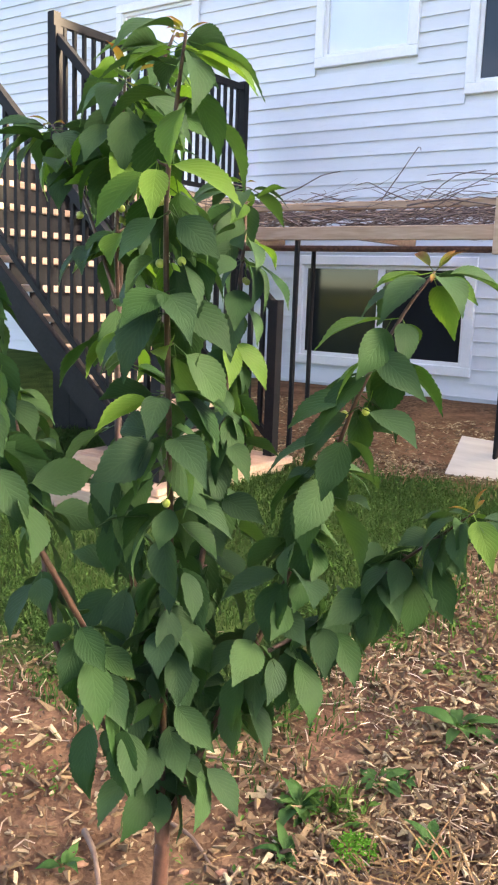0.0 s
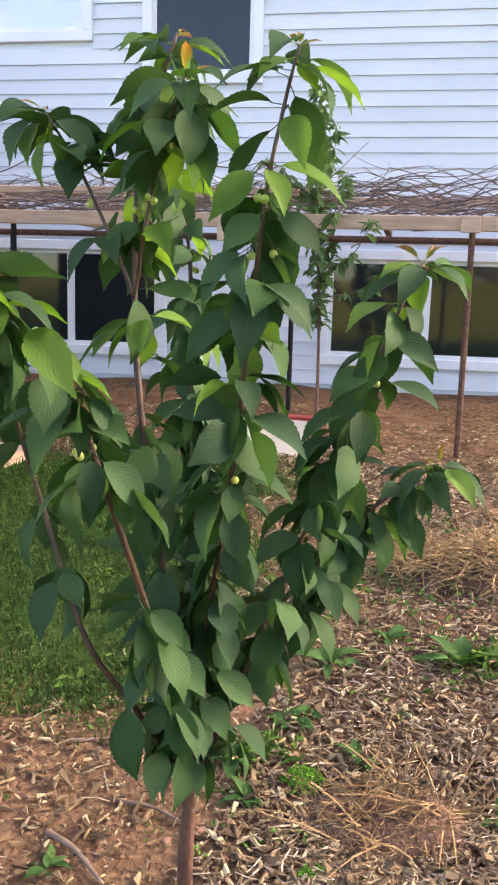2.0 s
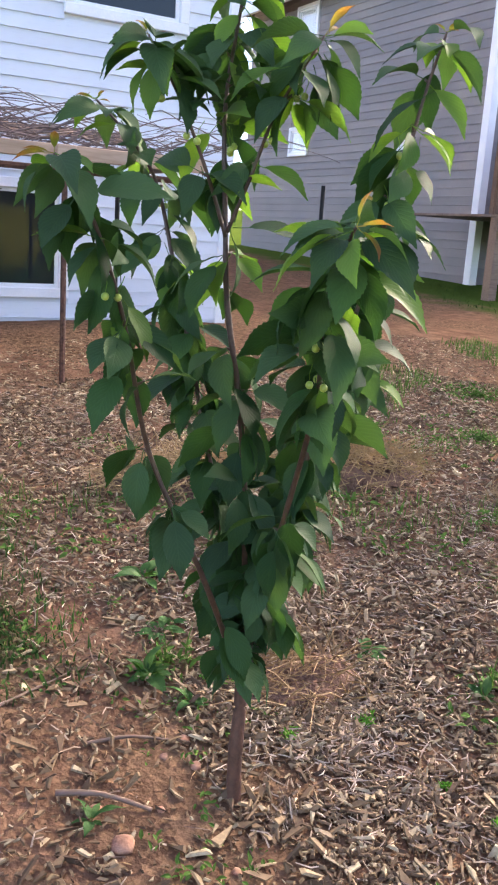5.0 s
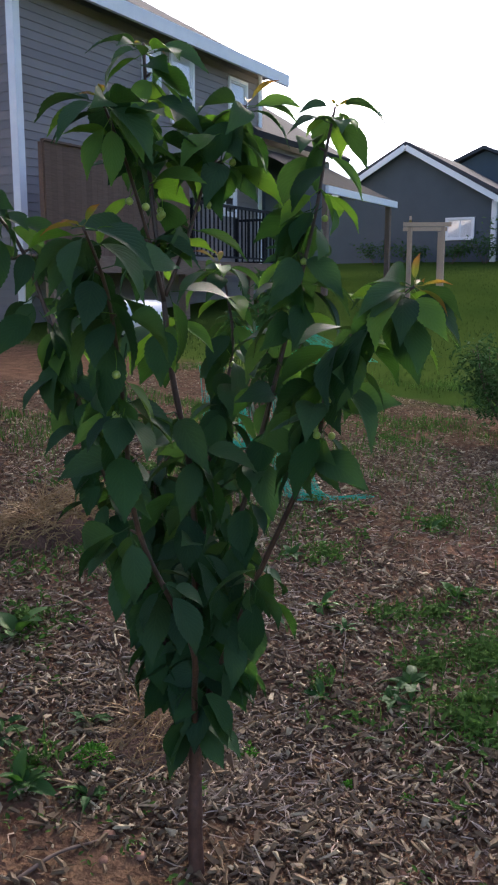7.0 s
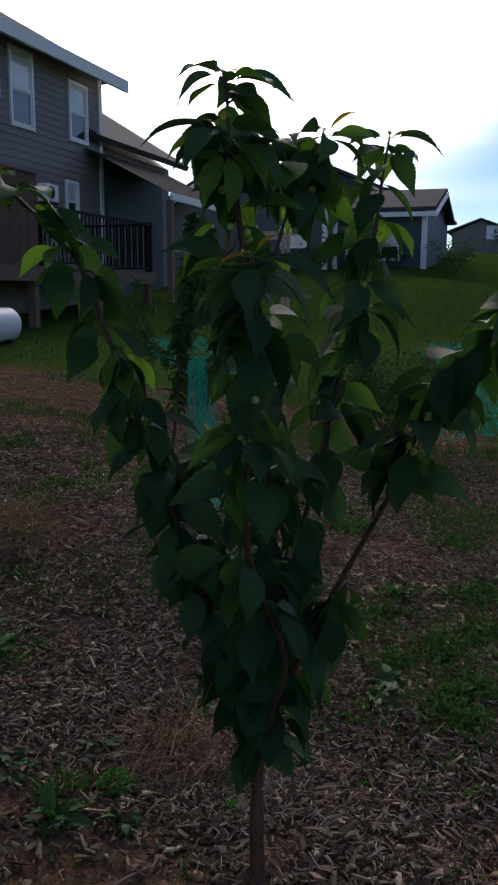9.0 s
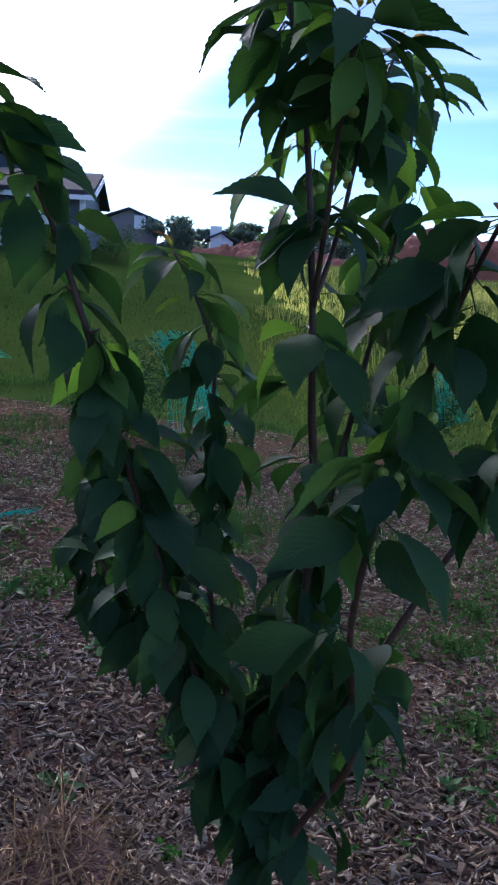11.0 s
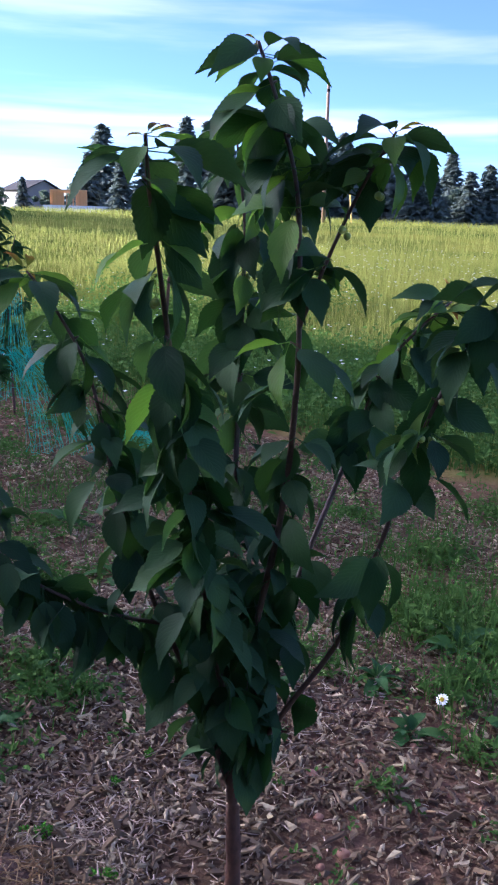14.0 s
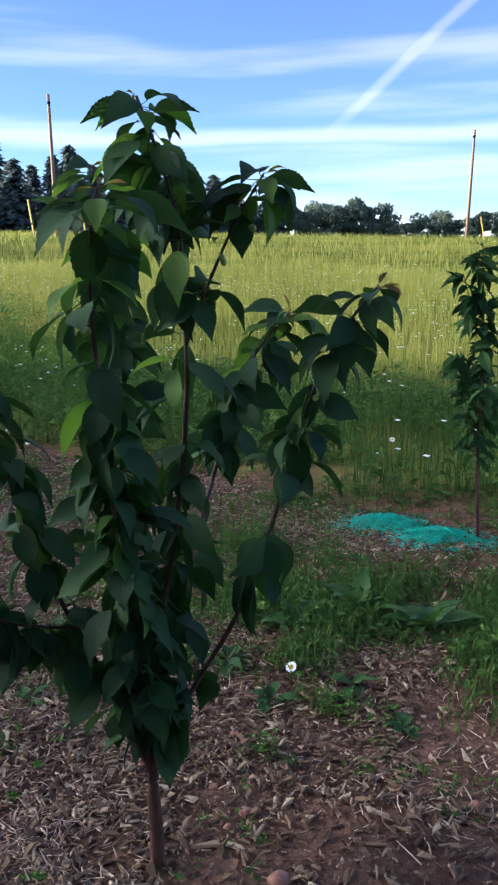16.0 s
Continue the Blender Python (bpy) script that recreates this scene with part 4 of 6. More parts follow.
# ---- leaves ----
def leaf_mesh(name, length, width, fold, droop, mat, curl=0.0, seed=0, stalk=0.26):
    """A pointed, toothed leaf on its stalk: the stalk starts at the origin, the blade runs along +x, its upper face to +z."""
    rng = random.Random(seed)
    bm = bmesh.new()
    uv = bm.loops.layers.uv.new("UVMap")
    stalk *= length
    rows, n = [], 27
    for i in range(n):
        u = i / (n - 1)
        w = max(0.0, math.sin(math.pi * u ** 0.86)) ** 0.85 * (1 - 0.42 * ease(0.66, 0.97, u)) + 0.012
        half = w * width / 2 * rng.uniform(0.985, 1.015)
        tooth = 1.0 + (0.045 if i % 2 else -0.03) * (0.08 < u < 0.96)
        wave = curl * half * math.sin(u * 9 + seed)
        x, z = stalk + u * length * (1 - 0.18 * droop * u), -droop * length * u * u - 0.05 * length * ease(0.72, 1.0, u)
        out = 0.013 * length * (i % 2)
        row = [bm.verts.new((x + out, -half * tooth, z + half * fold + wave)), bm.verts.new((x, 0, z)), bm.verts.new((x + out, half * tooth, z + half * fold - wave * 0.7))]
        rows.append((u, row))
    for (u0, a), (u1, b) in zip(rows, rows[1:]):
        for j in range(2):
            f = bm.faces.new((a[j], b[j], b[j + 1], a[j + 1]))
            for lp, (uu, vv) in zip(f.loops, ((u0, j / 2), (u1, j / 2), (u1, (j + 1) / 2), (u0, (j + 1) / 2))):
                lp[uv].uv = (uu, vv)
            f.smooth = True
    first = [bm.verts.new((0, 0.0012 * math.cos(a), 0.0012 * math.sin(a))) for a in (0, 2.1, 4.2)]
    last = [bm.verts.new((stalk + 0.004, 0.001 * math.cos(a), 0.001 * math.sin(a) - 0.001)) for a in (0, 2.1, 4.2)]
    for s in range(3):
        f = bm.faces.new((first[s], last[s], last[(s + 1) % 3], first[(s + 1) % 3]))
        for lp in f.loops:
            lp[uv].uv = (0.02, 0.5)
    return mesh_of(name, bm, mat)


LEAVES = [leaf_mesh("leaf", 0.128 * k, 0.066 * w, f, d, M_LEAF, c, i) for i, (k, w, f, d, c) in enumerate(((1.0, 1.0, 0.32, 0.22, 0.05), (0.86, 0.95, 0.2, 0.3, 0.08), (1.1, 1.08, 0.42, 0.15, 0.04), (0.72, 0.85, 0.3, 0.2, 0.06), (1.0, 1.12, 0.12, 0.33, 0.1), (1.1, 1.1, 0.26, 0.36, 0.06), (0.94, 0.9, 0.5, 0.4, 0.08)))]
ARCHED = [leaf_mesh("leaf", 0.128 * k, 0.062 * w, f, d, M_LEAF, c, 70 + i, 0.22) for i, (k, w, f, d, c) in enumerate(((1.0, 1.0, 0.34, 0.52, 0.05), (1.08, 1.0, 0.45, 0.42, 0.06), (0.88, 0.95, 0.30, 0.60, 0.08)))]
INNER = [leaf_mesh("inner_leaf", 0.120 * k, 0.060 * w, f, d, M_INNER_SHADED, c, 10 + i) for i, (k, w, f, d, c) in enumerate(((1.0, 1.0, 0.3, 0.25, 0.06), (0.8, 0.9, 0.4, 0.2, 0.05), (1.1, 1.1, 0.2, 0.3, 0.08)))]
YOUNG = [leaf_mesh("young_leaf", 0.118 * k, 0.050 * w, f, d, M_YOUNG, c, 20 + i) for i, (k, w, f, d, c) in enumerate(((1.0, 1.0, 0.45, 0.2, 0.05), (0.8, 0.9, 0.5, 0.1, 0.08), (1.15, 1.15, 0.35, 0.3, 0.1)))]
SHOOTS = [leaf_mesh("shoot_leaf", 0.082 * k, 0.024 * w, f, d, M_SHOOT, c, 40 + i) for i, (k, w, f, d, c) in enumerate(((1.0, 1.0, 0.6, 0.25, 0.05), (0.75, 0.8, 0.6, 0.1, 0.05)))]


def hang(at, heading, pitch, roll):
    """The pose of a leaf at a point: its stalk leaves towards heading, rises by pitch, and rolls about itself."""
    return Matrix.Translation(at) @ Euler((0, 0, radians(90 - heading))).to_matrix().to_4x4() @ Euler((0, radians(-pitch), 0)).to_matrix().to_4x4() @ Euler((radians(roll), 0, 0)).to_matrix().to_4x4()


# ---- the young cherry tree ----
STEM = (-1.116, 1.290)
# each bough: radii, points, leafy stretches (from, to, leaves, pitch), leaves at the tip, young ones there, coloured shoots there
BOUGHS = [
    (0.0088, 0.0030, [(-1.116, 1.290, 0.34), (-1.135, 1.275, 0.62), (-1.190, 1.240, 0.99), (-1.230, 1.262, 1.25), (-1.240, 1.275, 1.42), (-1.243, 1.300, 1.65), (-1.212, 1.328, 1.81), (-1.180, 1.355, 1.925)],
     [(0.03, 0.30, 22, -46), (0.30, 0.56, 15, -38), (0.58, 0.80, 8, -28), (0.80, 0.98, 18, -28)], 5, 3, 1),
    (0.0048, 0.0024, [(-1.240, 1.272, 1.40), (-1.290, 1.270, 1.52), (-1.360, 1.270, 1.66), (-1.430, 1.270, 1.765)], [(0.30, 0.42, 3, -25), (0.78, 0.97, 8, -28)], 5, 2, 0),
    (0.0048, 0.0024, [(-1.238, 1.270, 1.41), (-1.210, 1.235, 1.52), (-1.175, 1.205, 1.65), (-1.110, 1.150, 1.795)], [(0.25, 0.4, 3, -30), (0.66, 0.97, 10, -32)], 5, 2, 1),
    (0.0078, 0.0024, [(-1.112, 1.285, 0.37), (-1.080, 1.250, 0.67), (-1.025, 1.195, 0.97), (-0.975, 1.120, 1.33), (-0.942, 1.072, 1.58), (-0.915, 1.060, 1.72), (-0.890, 1.050, 1.82)],
     [(0.08, 0.36, 24, -46), (0.36, 0.64, 17, -36), (0.66, 0.97, 22, -30)], 5, 4, 3),
    (0.0084, 0.0024, [(-1.108, 1.298, 0.31), (-1.010, 1.330, 0.56), (-0.950, 1.370, 0.72), (-0.865, 1.405, 0.96), (-0.760, 1.395, 1.25), (-0.705, 1.440, 1.40), (-0.665, 1.490, 1.49)],
     [(0.14, 0.34, 9, -44), (0.36, 0.95, 36, -32)], 5, 3, 2),
    (0.0050, 0.0022, [(-0.955, 1.365, 0.70), (-0.880, 1.500, 0.76), (-0.780, 1.640, 0.87), (-0.680, 1.640, 0.96), (-0.600, 1.610, 1.03)], [(0.08, 0.97, 36, -40)], 5, 2, 1),
    (0.0074, 0.0026, [(-1.118, 1.282, 0.40), (-1.150, 1.120, 0.76), (-1.195, 0.950, 1.10), (-1.232, 0.895, 1.27), (-1.275, 0.800, 1.37), (-1.310, 0.710, 1.43)],
     [(0.08, 0.42, 18, -44), (0.62, 0.97, 28, -32)], 7, 4, 3),
    (0.0078, 0.0026, [(-1.122, 1.285, 0.33), (-1.215, 1.225, 0.52), (-1.310, 1.170, 0.70), (-1.420, 1.215, 0.96), (-1.490, 1.190, 1.22), (-1.568, 1.155, 1.41), (-1.650, 1.135, 1.522)],
     [(0.06, 0.22, 5, -44), (0.40, 0.60, 6, -44), (0.62, 0.97, 19, -32)], 6, 2, 0),
    (0.0080, 0.0026, [(-1.116, 1.296, 0.42), (-1.140, 1.400, 0.70), (-1.170, 1.510, 1.02), (-1.205, 1.610, 1.33), (-1.235, 1.680, 1.53), (-1.290, 1.760, 1.64), (-1.340, 1.820, 1.71)],
     [(0.08, 0.72, 54, -44), (0.72, 0.97, 14, -28)], 4, 2, 1),
]


def along(path, s):
    """The point at the share s of a path's length."""
    steps = [(b - a).length for a, b in zip(path, path[1:])]
    left = s * sum(steps)
    for a, b, d in zip(path, path[1:], steps):
        if left <= d:
            return a.lerp(b, left / max(d, 1e-6))
        left -= d
    return path[-1].copy()


def cherry_tree():
    tree = thing("cherry_tree", "young cherry tree with dark green leaves and green fruit", "tree", (STEM[0], STEM[1], floor_at(*STEM) - 0.03))
    inv = Matrix.Translation(-tree.location)
    z0 = tree.location.z
    part("trunk", tube([inv @ Vector(p) for p in smooth_path([(-1.114, 1.289, z0), (-1.117, 1.290, 0.02), (-1.119, 1.291, 0.13), (-1.114, 1.292, 0.25), (-1.116, 1.290, 0.36)], 7)], 0.0205, 0.0155, 14, knobs=0.07, seed=2), M_BARK, tree, smooth=True)
    rng = random.Random(11)
    turn = 0.0
    for r0, r1, pts, runs, tips, young, shoots in BOUGHS:
        path = smooth_path(pts, 7)
        wood_bm = tube([inv @ p for p in path], r0, r1, 8, knobs=0.12, seed=len(path))
        for s0, s1, count, pitch in runs:
            spurs = max(1, round(count / 3.5))
            for i in range(spurs):
                p = along(path, s0 + (s1 - s0) * (i + rng.random() * 0.6) / spurs)
                turn += 137.5
                side = Vector((math.sin(radians(turn)), math.cos(radians(turn)), 0.5)) * rng.uniform(0.008, 0.02)
                tube([inv @ p, inv @ (p + side)], 0.0036, 0.0024, 5, wood_bm)
                many = rng.choice((3, 4, 4, 5))
                for j in range(many):
                    # young leaves, more of them higher up: their pale colour also paints the crown's glow
                    me = rng.choice(YOUNG if p.z > 1.25 and rng.random() < 0.3 + 0.3 * (p.z > 1.6) else ARCHED if p.z > 1.0 and rng.random() < 0.45 else LEAVES)
                    m = hang(p + side, turn + 360 * j / many + rng.uniform(-28, 28), max(-84, rng.gauss(0.88 * pitch, 22)), rng.gauss(0, 30))
                    piece(me.name.split(".")[0], me, tree, inv @ m @ Matrix.Scale(rng.uniform(0.70, 1.04), 4))
        part("bough", wood_bm, M_TWIG, tree, smooth=True)
        for i in range(tips + 1):
            me = rng.choice(ARCHED)
            piece("leaf", me, tree, inv @ hang(along(path, rng.uniform(0.965, 1.0)), 360 * i / (tips + 1) + rng.uniform(-20, 20), rng.gauss(-6, 14), rng.gauss(0, 22)) @ Matrix.Scale(rng.uniform(0.72, 1.0), 4))
        for i in range(young):
            me = rng.choice(YOUNG)
            piece("young_leaf", me, tree, inv @ hang(along(path, rng.uniform(0.985, 1.0)), 360 * i / young + rng.uniform(-40, 40), rng.gauss(-16, 14), rng.gauss(0, 22)) @ Matrix.Scale(rng.uniform(0.7, 1.0), 4))
        for i in range(3 + shoots // 2):
            me = rng.choice(SHOOTS)
            piece("shoot_leaf", me, tree, inv @ hang(path[-1], rng.uniform(0, 360), rng.gauss(26, 26), rng.gauss(0, 25)) @ Matrix.Scale(rng.uniform(0.4, 0.85), 4))
    # the inner leaves, past counting, in greens darkened for the shade inside the crown
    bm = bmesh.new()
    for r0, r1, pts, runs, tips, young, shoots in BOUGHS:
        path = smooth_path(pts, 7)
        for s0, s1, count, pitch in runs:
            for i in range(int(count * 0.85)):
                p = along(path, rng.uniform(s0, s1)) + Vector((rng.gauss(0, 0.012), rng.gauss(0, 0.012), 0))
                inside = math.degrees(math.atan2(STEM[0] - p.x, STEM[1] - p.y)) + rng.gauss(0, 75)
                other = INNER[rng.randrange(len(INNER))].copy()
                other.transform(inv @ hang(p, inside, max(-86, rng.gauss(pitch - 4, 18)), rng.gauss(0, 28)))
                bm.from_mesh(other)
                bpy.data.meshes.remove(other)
    tagged(part("inner_leaves", bm, M_INNER_SHADED, tree), kind="stuff")
    # unripe fruit on long stalks, in small bunches
    bm = bmesh.new()
    bmesh.ops.create_uvsphere(bm, u_segments=10, v_segments=6, radius=0.0078)
    fruit = mesh_of("cherry", bm, M_FRUIT, True)
    stalk = mesh_of("fruit_stalk", tube([Vector((0, 0, 0)), Vector((0.004, 0, 0.018)), Vector((0, 0, 0.036))], 0.0008, 0.0009, 4), M_YOUNG)
    for k, s, n in ((2, 0.55, 2), (2, 0.8, 2), (3, 0.80, 2), (3, 0.86, 2), (3, 0.5, 1), (0, 0.8, 3), (1, 0.6, 2), (6, 0.72, 3), (6, 0.78, 2), (7, 0.75, 4), (7, 0.82, 3), (4, 0.8, 2), (4, 0.72, 1), (4, 0.5, 1), (5, 0.7, 1), (8, 0.8, 2), (1, 0.8, 2)):
        path = smooth_path(BOUGHS[k][2], 7)
        for i in range(n):
            p = along(path, s) + Vector((rng.uniform(-0.022, 0.022), rng.uniform(-0.022, 0.022), rng.uniform(-0.050, -0.032)))
            piece("cherry", fruit, tree, inv @ Matrix.Translation(p))
            piece("fruit_stalk", stalk, tree, inv @ Matrix.Translation(p + Vector((0, 0, 0.006))) @ Euler((rng.uniform(-0.4, 0.4), rng.uniform(-0.4, 0.4), rng.random() * 6)).to_matrix().to_4x4())
    return tree


cherry_tree()


# ---- other saplings ----
def quad_leaves(spots, size, seed, droop=0.5):
    """Corner and face lists of small pointed leaves at spots."""
    rng = random.Random(seed)
    verts, faces = [], []
    for p in spots:
        k = size * rng.uniform(0.65, 1.2)
        m = hang(p, rng.uniform(0, 360), rng.gauss(-45 * droop, 25), rng.gauss(0, 30))
        b = len(verts)
        for q in ((0, 0, 0), (0.35 * k, -0.22 * k, 0.05 * k), (0.7 * k, -0.2 * k, 0), (1.1 * k, 0, -0.2 * k), (0.7 * k, 0.2 * k, 0), (0.35 * k, 0.22 * k, 0.05 * k), (0.5 * k, 0, -0.05 * k)):
            verts.append(tuple(m @ Vector(q)))
        faces += [(b, b + 1, b + 6), (b + 1, b + 2, b + 6), (b + 2, b + 3, b + 6), (b + 3, b + 4, b + 6), (b + 4, b + 5, b + 6), (b + 5, b, b + 6)]
    return verts, faces


def sapling(label, x, y, top, bare, girth, leaves, size, mat, seed, lean=(0.0, 0.0), spurs=7, group="fruit saplings in the beds"):
    """A slim young fruit tree: stem, a few upright side shoots, and a narrow crown."""
    g = floor_at(x, y)
    t = thing("sapling", label, "tree", (x, y, g), group)
    rng = random.Random(seed)
    h = top - g
    stem = smooth_path([(0, 0, -0.03), (lean[0] * 0.3 + 0.01, lean[1] * 0.3, h * 0.35), (lean[0] * 0.7 - 0.01, lean[1] * 0.7 + 0.01, h * 0.7), (lean[0], lean[1], h)], 6)
    part("trunk", tube(stem, 0.013, 0.003, 8, knobs=0.1, seed=seed), M_BARK, t, smooth=True)
    spots = [along(stem, bare + (1 - bare) * rng.random() ** 0.9) + Vector((rng.gauss(0, 0.02), rng.gauss(0, 0.02), 0)) for i in range(leaves // 2)]
    for i in range(spurs):
        a, s = rng.uniform(0, 6.28), bare + (0.86 - bare) * i / spurs
        p = along(stem, s)
        out = girth * rng.uniform(0.6, 1.1) * (1 - 0.5 * s)
        q = smooth_path([p, p + Vector((out * 0.6 * math.cos(a), out * 0.6 * math.sin(a), 0.08)), p + Vector((out * math.cos(a), out * math.sin(a), 0.2 + 0.15 * rng.random()))], 4)
        part("branch", tube(q, 0.005, 0.002, 5), M_TWIG, t)
        spots += [along(q, rng.uniform(0.25, 1)) for k in range(leaves // 2 // spurs)]
    v, f = quad_leaves(spots, size, seed)
    crown = raw("crown", v, f, mat, t)
    return t


sapling("slender young apple tree with small leaves beside the house", -1.27, 5.30, 2.68, 0.36, 0.62, 900, 0.085, M_BROADLEAF_NEAR, 3, (-0.06, -0.02), 13)
sapling("narrow young cherry tree with drooping leaves", -1.62, -2.02, 1.60, 0.30, 0.20, 260, 0.125, M_SAPLING, 4, (0.04, 0.03), 7)
sapling("young fruit tree wrapped in green netting", 2.04, 2.91, 1.98, 0.33, 0.36, 520, 0.10, M_SAPLING, 5, (0.28, -0.1), 7)
sapling("young fruit tree in the mulch bed with netting", 2.52, -0.74, 2.14, 0.30, 0.34, 420, 0.115, M_SAPLING, 6, (0.04, 0.02), 8)
sapling("small young fruit tree with netting near the meadow", 4.24, -2.25, 1.25, 0.30, 0.40, 320, 0.10, M_SAPLING, 7, (0.05, 0.0), 6)
sapling("young fruit tree behind the mulch bed", 5.45, 4.75, 1.6, 0.3, 0.4, 260, 0.09, M_SAPLING, 8, (0.0, 0.0), 6)


# ---- shrubs ----
def shrub(label, x, y, wide, high, count, size, mat, seed):
    g = floor_at(x, y)
    t = thing("shrub", label, "shrub", (x, y, g))
    rng = random.Random(seed)
    spots = []
    for i in range(9):
        a = rng.uniform(0, 6.28)
        q = smooth_path([(0.04 * math.cos(a), 0.04 * math.sin(a), -0.02), (wide * 0.25 * math.cos(a), wide * 0.25 * math.sin(a), high * 0.5), (wide * 0.5 * math.cos(a) * rng.uniform(0.5, 1), wide * 0.5 * math.sin(a) * rng.uniform(0.5, 1), high * rng.uniform(0.75, 1))], 5)
        part("stem", tube(q, 0.008, 0.003, 5), M_TWIG, t)
        spots += [along(q, rng.uniform(0.4, 1)) + Vector((rng.gauss(0, wide * 0.1), rng.gauss(0, wide * 0.1), rng.gauss(0, high * 0.08))) for k in range(count // 9)]
    v, f = quad_leaves(spots, size, seed, 0.2)
    raw("crown", v, f, mat, t)
    return t


shrub("round dark green berry shrub under teal netting", 5.05, 1.9, 1.2, 0.95, 2200, 0.055, M_SAPLING, 3)
shrub("round dark green berry bush in the bed", 5.6, -0.85, 1.15, 0.72, 2200, 0.055, M_SAPLING, 4)
shrub("dark bush at the corner of the bungalow", 34.6, 4.2, 2.2, 1.4, 500, 0.16, M_BROADLEAF_NEAR, 5)
for sx, sy, sw, sh in ((31.6, 10.6, 1.5, 0.9), (31.8, 9.3, 1.7, 1.1), (34.7, 7.6, 1.6, 0.9), (34.8, 6.6, 1.5, 1.0), (31.5, 12.2, 1.6, 0.8), (31.6, 13.8, 1.8, 1.0)):
    shrub("low dark shrub along the bungalow wall", sx, sy, sw, sh, 420, 0.13, M_SAPLING, int(sx * 10 + sy))
shrub("leafy shrub beside the bungalow porch", 32.5, 8.2, 2.8, 1.9, 500, 0.18, M_BROADLEAF_NEAR, 6)

# ---- grass ----
def grass(name, label, spots, low, high, width, mat, seed, lean=0.35, category="grass"):
    """Many bent blades, joined into one mesh."""
    rng = np.random.default_rng(seed)
    n = len(spots)
    p = np.array(spots)
    h = rng.uniform(low, high, n) * rng.uniform(0.7, 1.0, n)
    a = rng.uniform(0, 2 * math.pi, n)
    bend = rng.uniform(0.1, 1.0, n) * lean * h
    side = np.stack([-np.sin(a), np.cos(a), np.zeros(n)], 1) * (width * rng.uniform(0.6, 1.2, n) / 2)[:, None]
    out = np.stack([np.cos(a), np.sin(a), np.zeros(n)], 1)
    up = np.array([0, 0, 1.0])
    mid = p + out * (0.3 * bend)[:, None] + up * (0.55 * h)[:, None]
    tip = p + out * bend[:, None] + up * h[:, None]
    v = np.stack([p - side, p + side, mid + 0.75 * side, mid - 0.75 * side, tip], 1).reshape(-1, 3)
    b = np.arange(n) * 5
    faces = list(map(tuple, np.stack([b, b + 1, b + 2, b + 3], 1).tolist())) + list(map(tuple, np.stack([b + 3, b + 2, b + 4], 1).tolist()))
    return tagged(raw(name, v.tolist(), faces, mat), label, category, kind="stuff")


def scatter(count, x0, x1, y0, y1, seed, keep=None, power=1.0):
    rng = random.Random(seed)
    out = []
    while len(out) < count:
        x, y = rng.uniform(x0, x1), y1 + (y0 - y1) * rng.random() ** power
        if keep is None or keep(x, y, rng):
            out.append((x, y, floor_at(x, y) - 0.006))
    return out


def on_lawn(x, y, rng):
    w = 1.1 * (noise.noise(Vector((x * 1.7, y * 1.7, 0))) * 0.35)
    edge = min(-1.45 - (x + w), (y + w) - 2.0, 4.95 - (y + w))
    return edge > 0 or (edge > -0.3 and rng.random() < 0.25)


grass("lawn_grass", "short dark green lawn grass between the bed and the house", scatter(40000, -5.2, -1.2, 1.8, 5.1, 1, on_lawn), 0.025, 0.075, 0.0075, M_GRASS, 1, 1.1)
lawn_clover = scatter(5200, -5.2, -1.3, 1.9, 5.0, 31, lambda x, y, rng: on_lawn(x, y, rng) and noise.noise(Vector((x * 2.1, y * 2.1, 12))) > -0.25 + 0.3 * rng.random())


def in_meadow(x, y, rng):
    return y + 0.42 * x + 0.8 * noise.noise(Vector((x * 0.6, y * 0.6, 4))) < -6.0 and not (x > 6 and y > -3.5 - 0.15 * x)


def in_belt(x, y, rng):
    e = y + 0.42 * x + 1.2 * noise.noise(Vector((x * 0.8, y * 0.8, 4)))
    return -6.6 < e < -3.1 + 2.0 * ease(1.2, 3.6, x)


grass("meadow_grass", "tall yellow-green meadow grass going to seed", scatter(52000, -9, 16, -26, -4.5, 2, in_meadow, 0.8), 0.30, 0.72, 0.0065, M_FIELD, 2, 0.6)
grass("far_meadow_grass", "tall sunlit grass far out on the meadow", scatter(30000, -25, 55, -62, -20, 3, None, 0.8), 0.25, 0.55, 0.024, M_FIELD, 3, 0.6)
grass("verge_grass", "short sunlit grass between the beds and the meadow", scatter(30000, 3, 24, -16, 0, 32, lambda x, y, rng: y + 0.42 * x < -1.0 + 2.4 * noise.noise(Vector((x * 0.4, y * 0.4, 6))) or x > 6.6), 0.04, 0.17, 0.010, M_VERGE, 32, 0.7)
grass("east_meadow_grass", "rough sunlit grass on the open land east of the beds", scatter(46000, 12, 64, -24, 3, 33, lambda x, y, rng: y < -0.6 - 0.06 * (x - 12) + 1.6 * noise.noise(Vector((x * 0.25, y * 0.25, 2)))), 0.10, 0.36, 0.026, M_FIELD, 33, 0.6)
grass("belt_weeds", "dark green weeds and grass along the meadow's edge", scatter(25000, -6, 10, -10, 0, 4, in_belt), 0.10, 0.46, 0.008, M_WEED, 4, 0.5, "weeds")
grass("bed_grass", "patches of rough green grass in the mulch beds", scatter(9000, -2.8, 5.5, -3.0, 3.6, 5, lambda x, y, rng: noise.noise(Vector((x * 1.1, y * 1.4, 8))) + 0.22 * (y < 0.6) > 0.10 + 0.30 * rng.random() and math.hypot(x + 1.1, y - 1.3) > 0.9), 0.03, 0.12, 0.006, M_WEED, 5, 0.8)
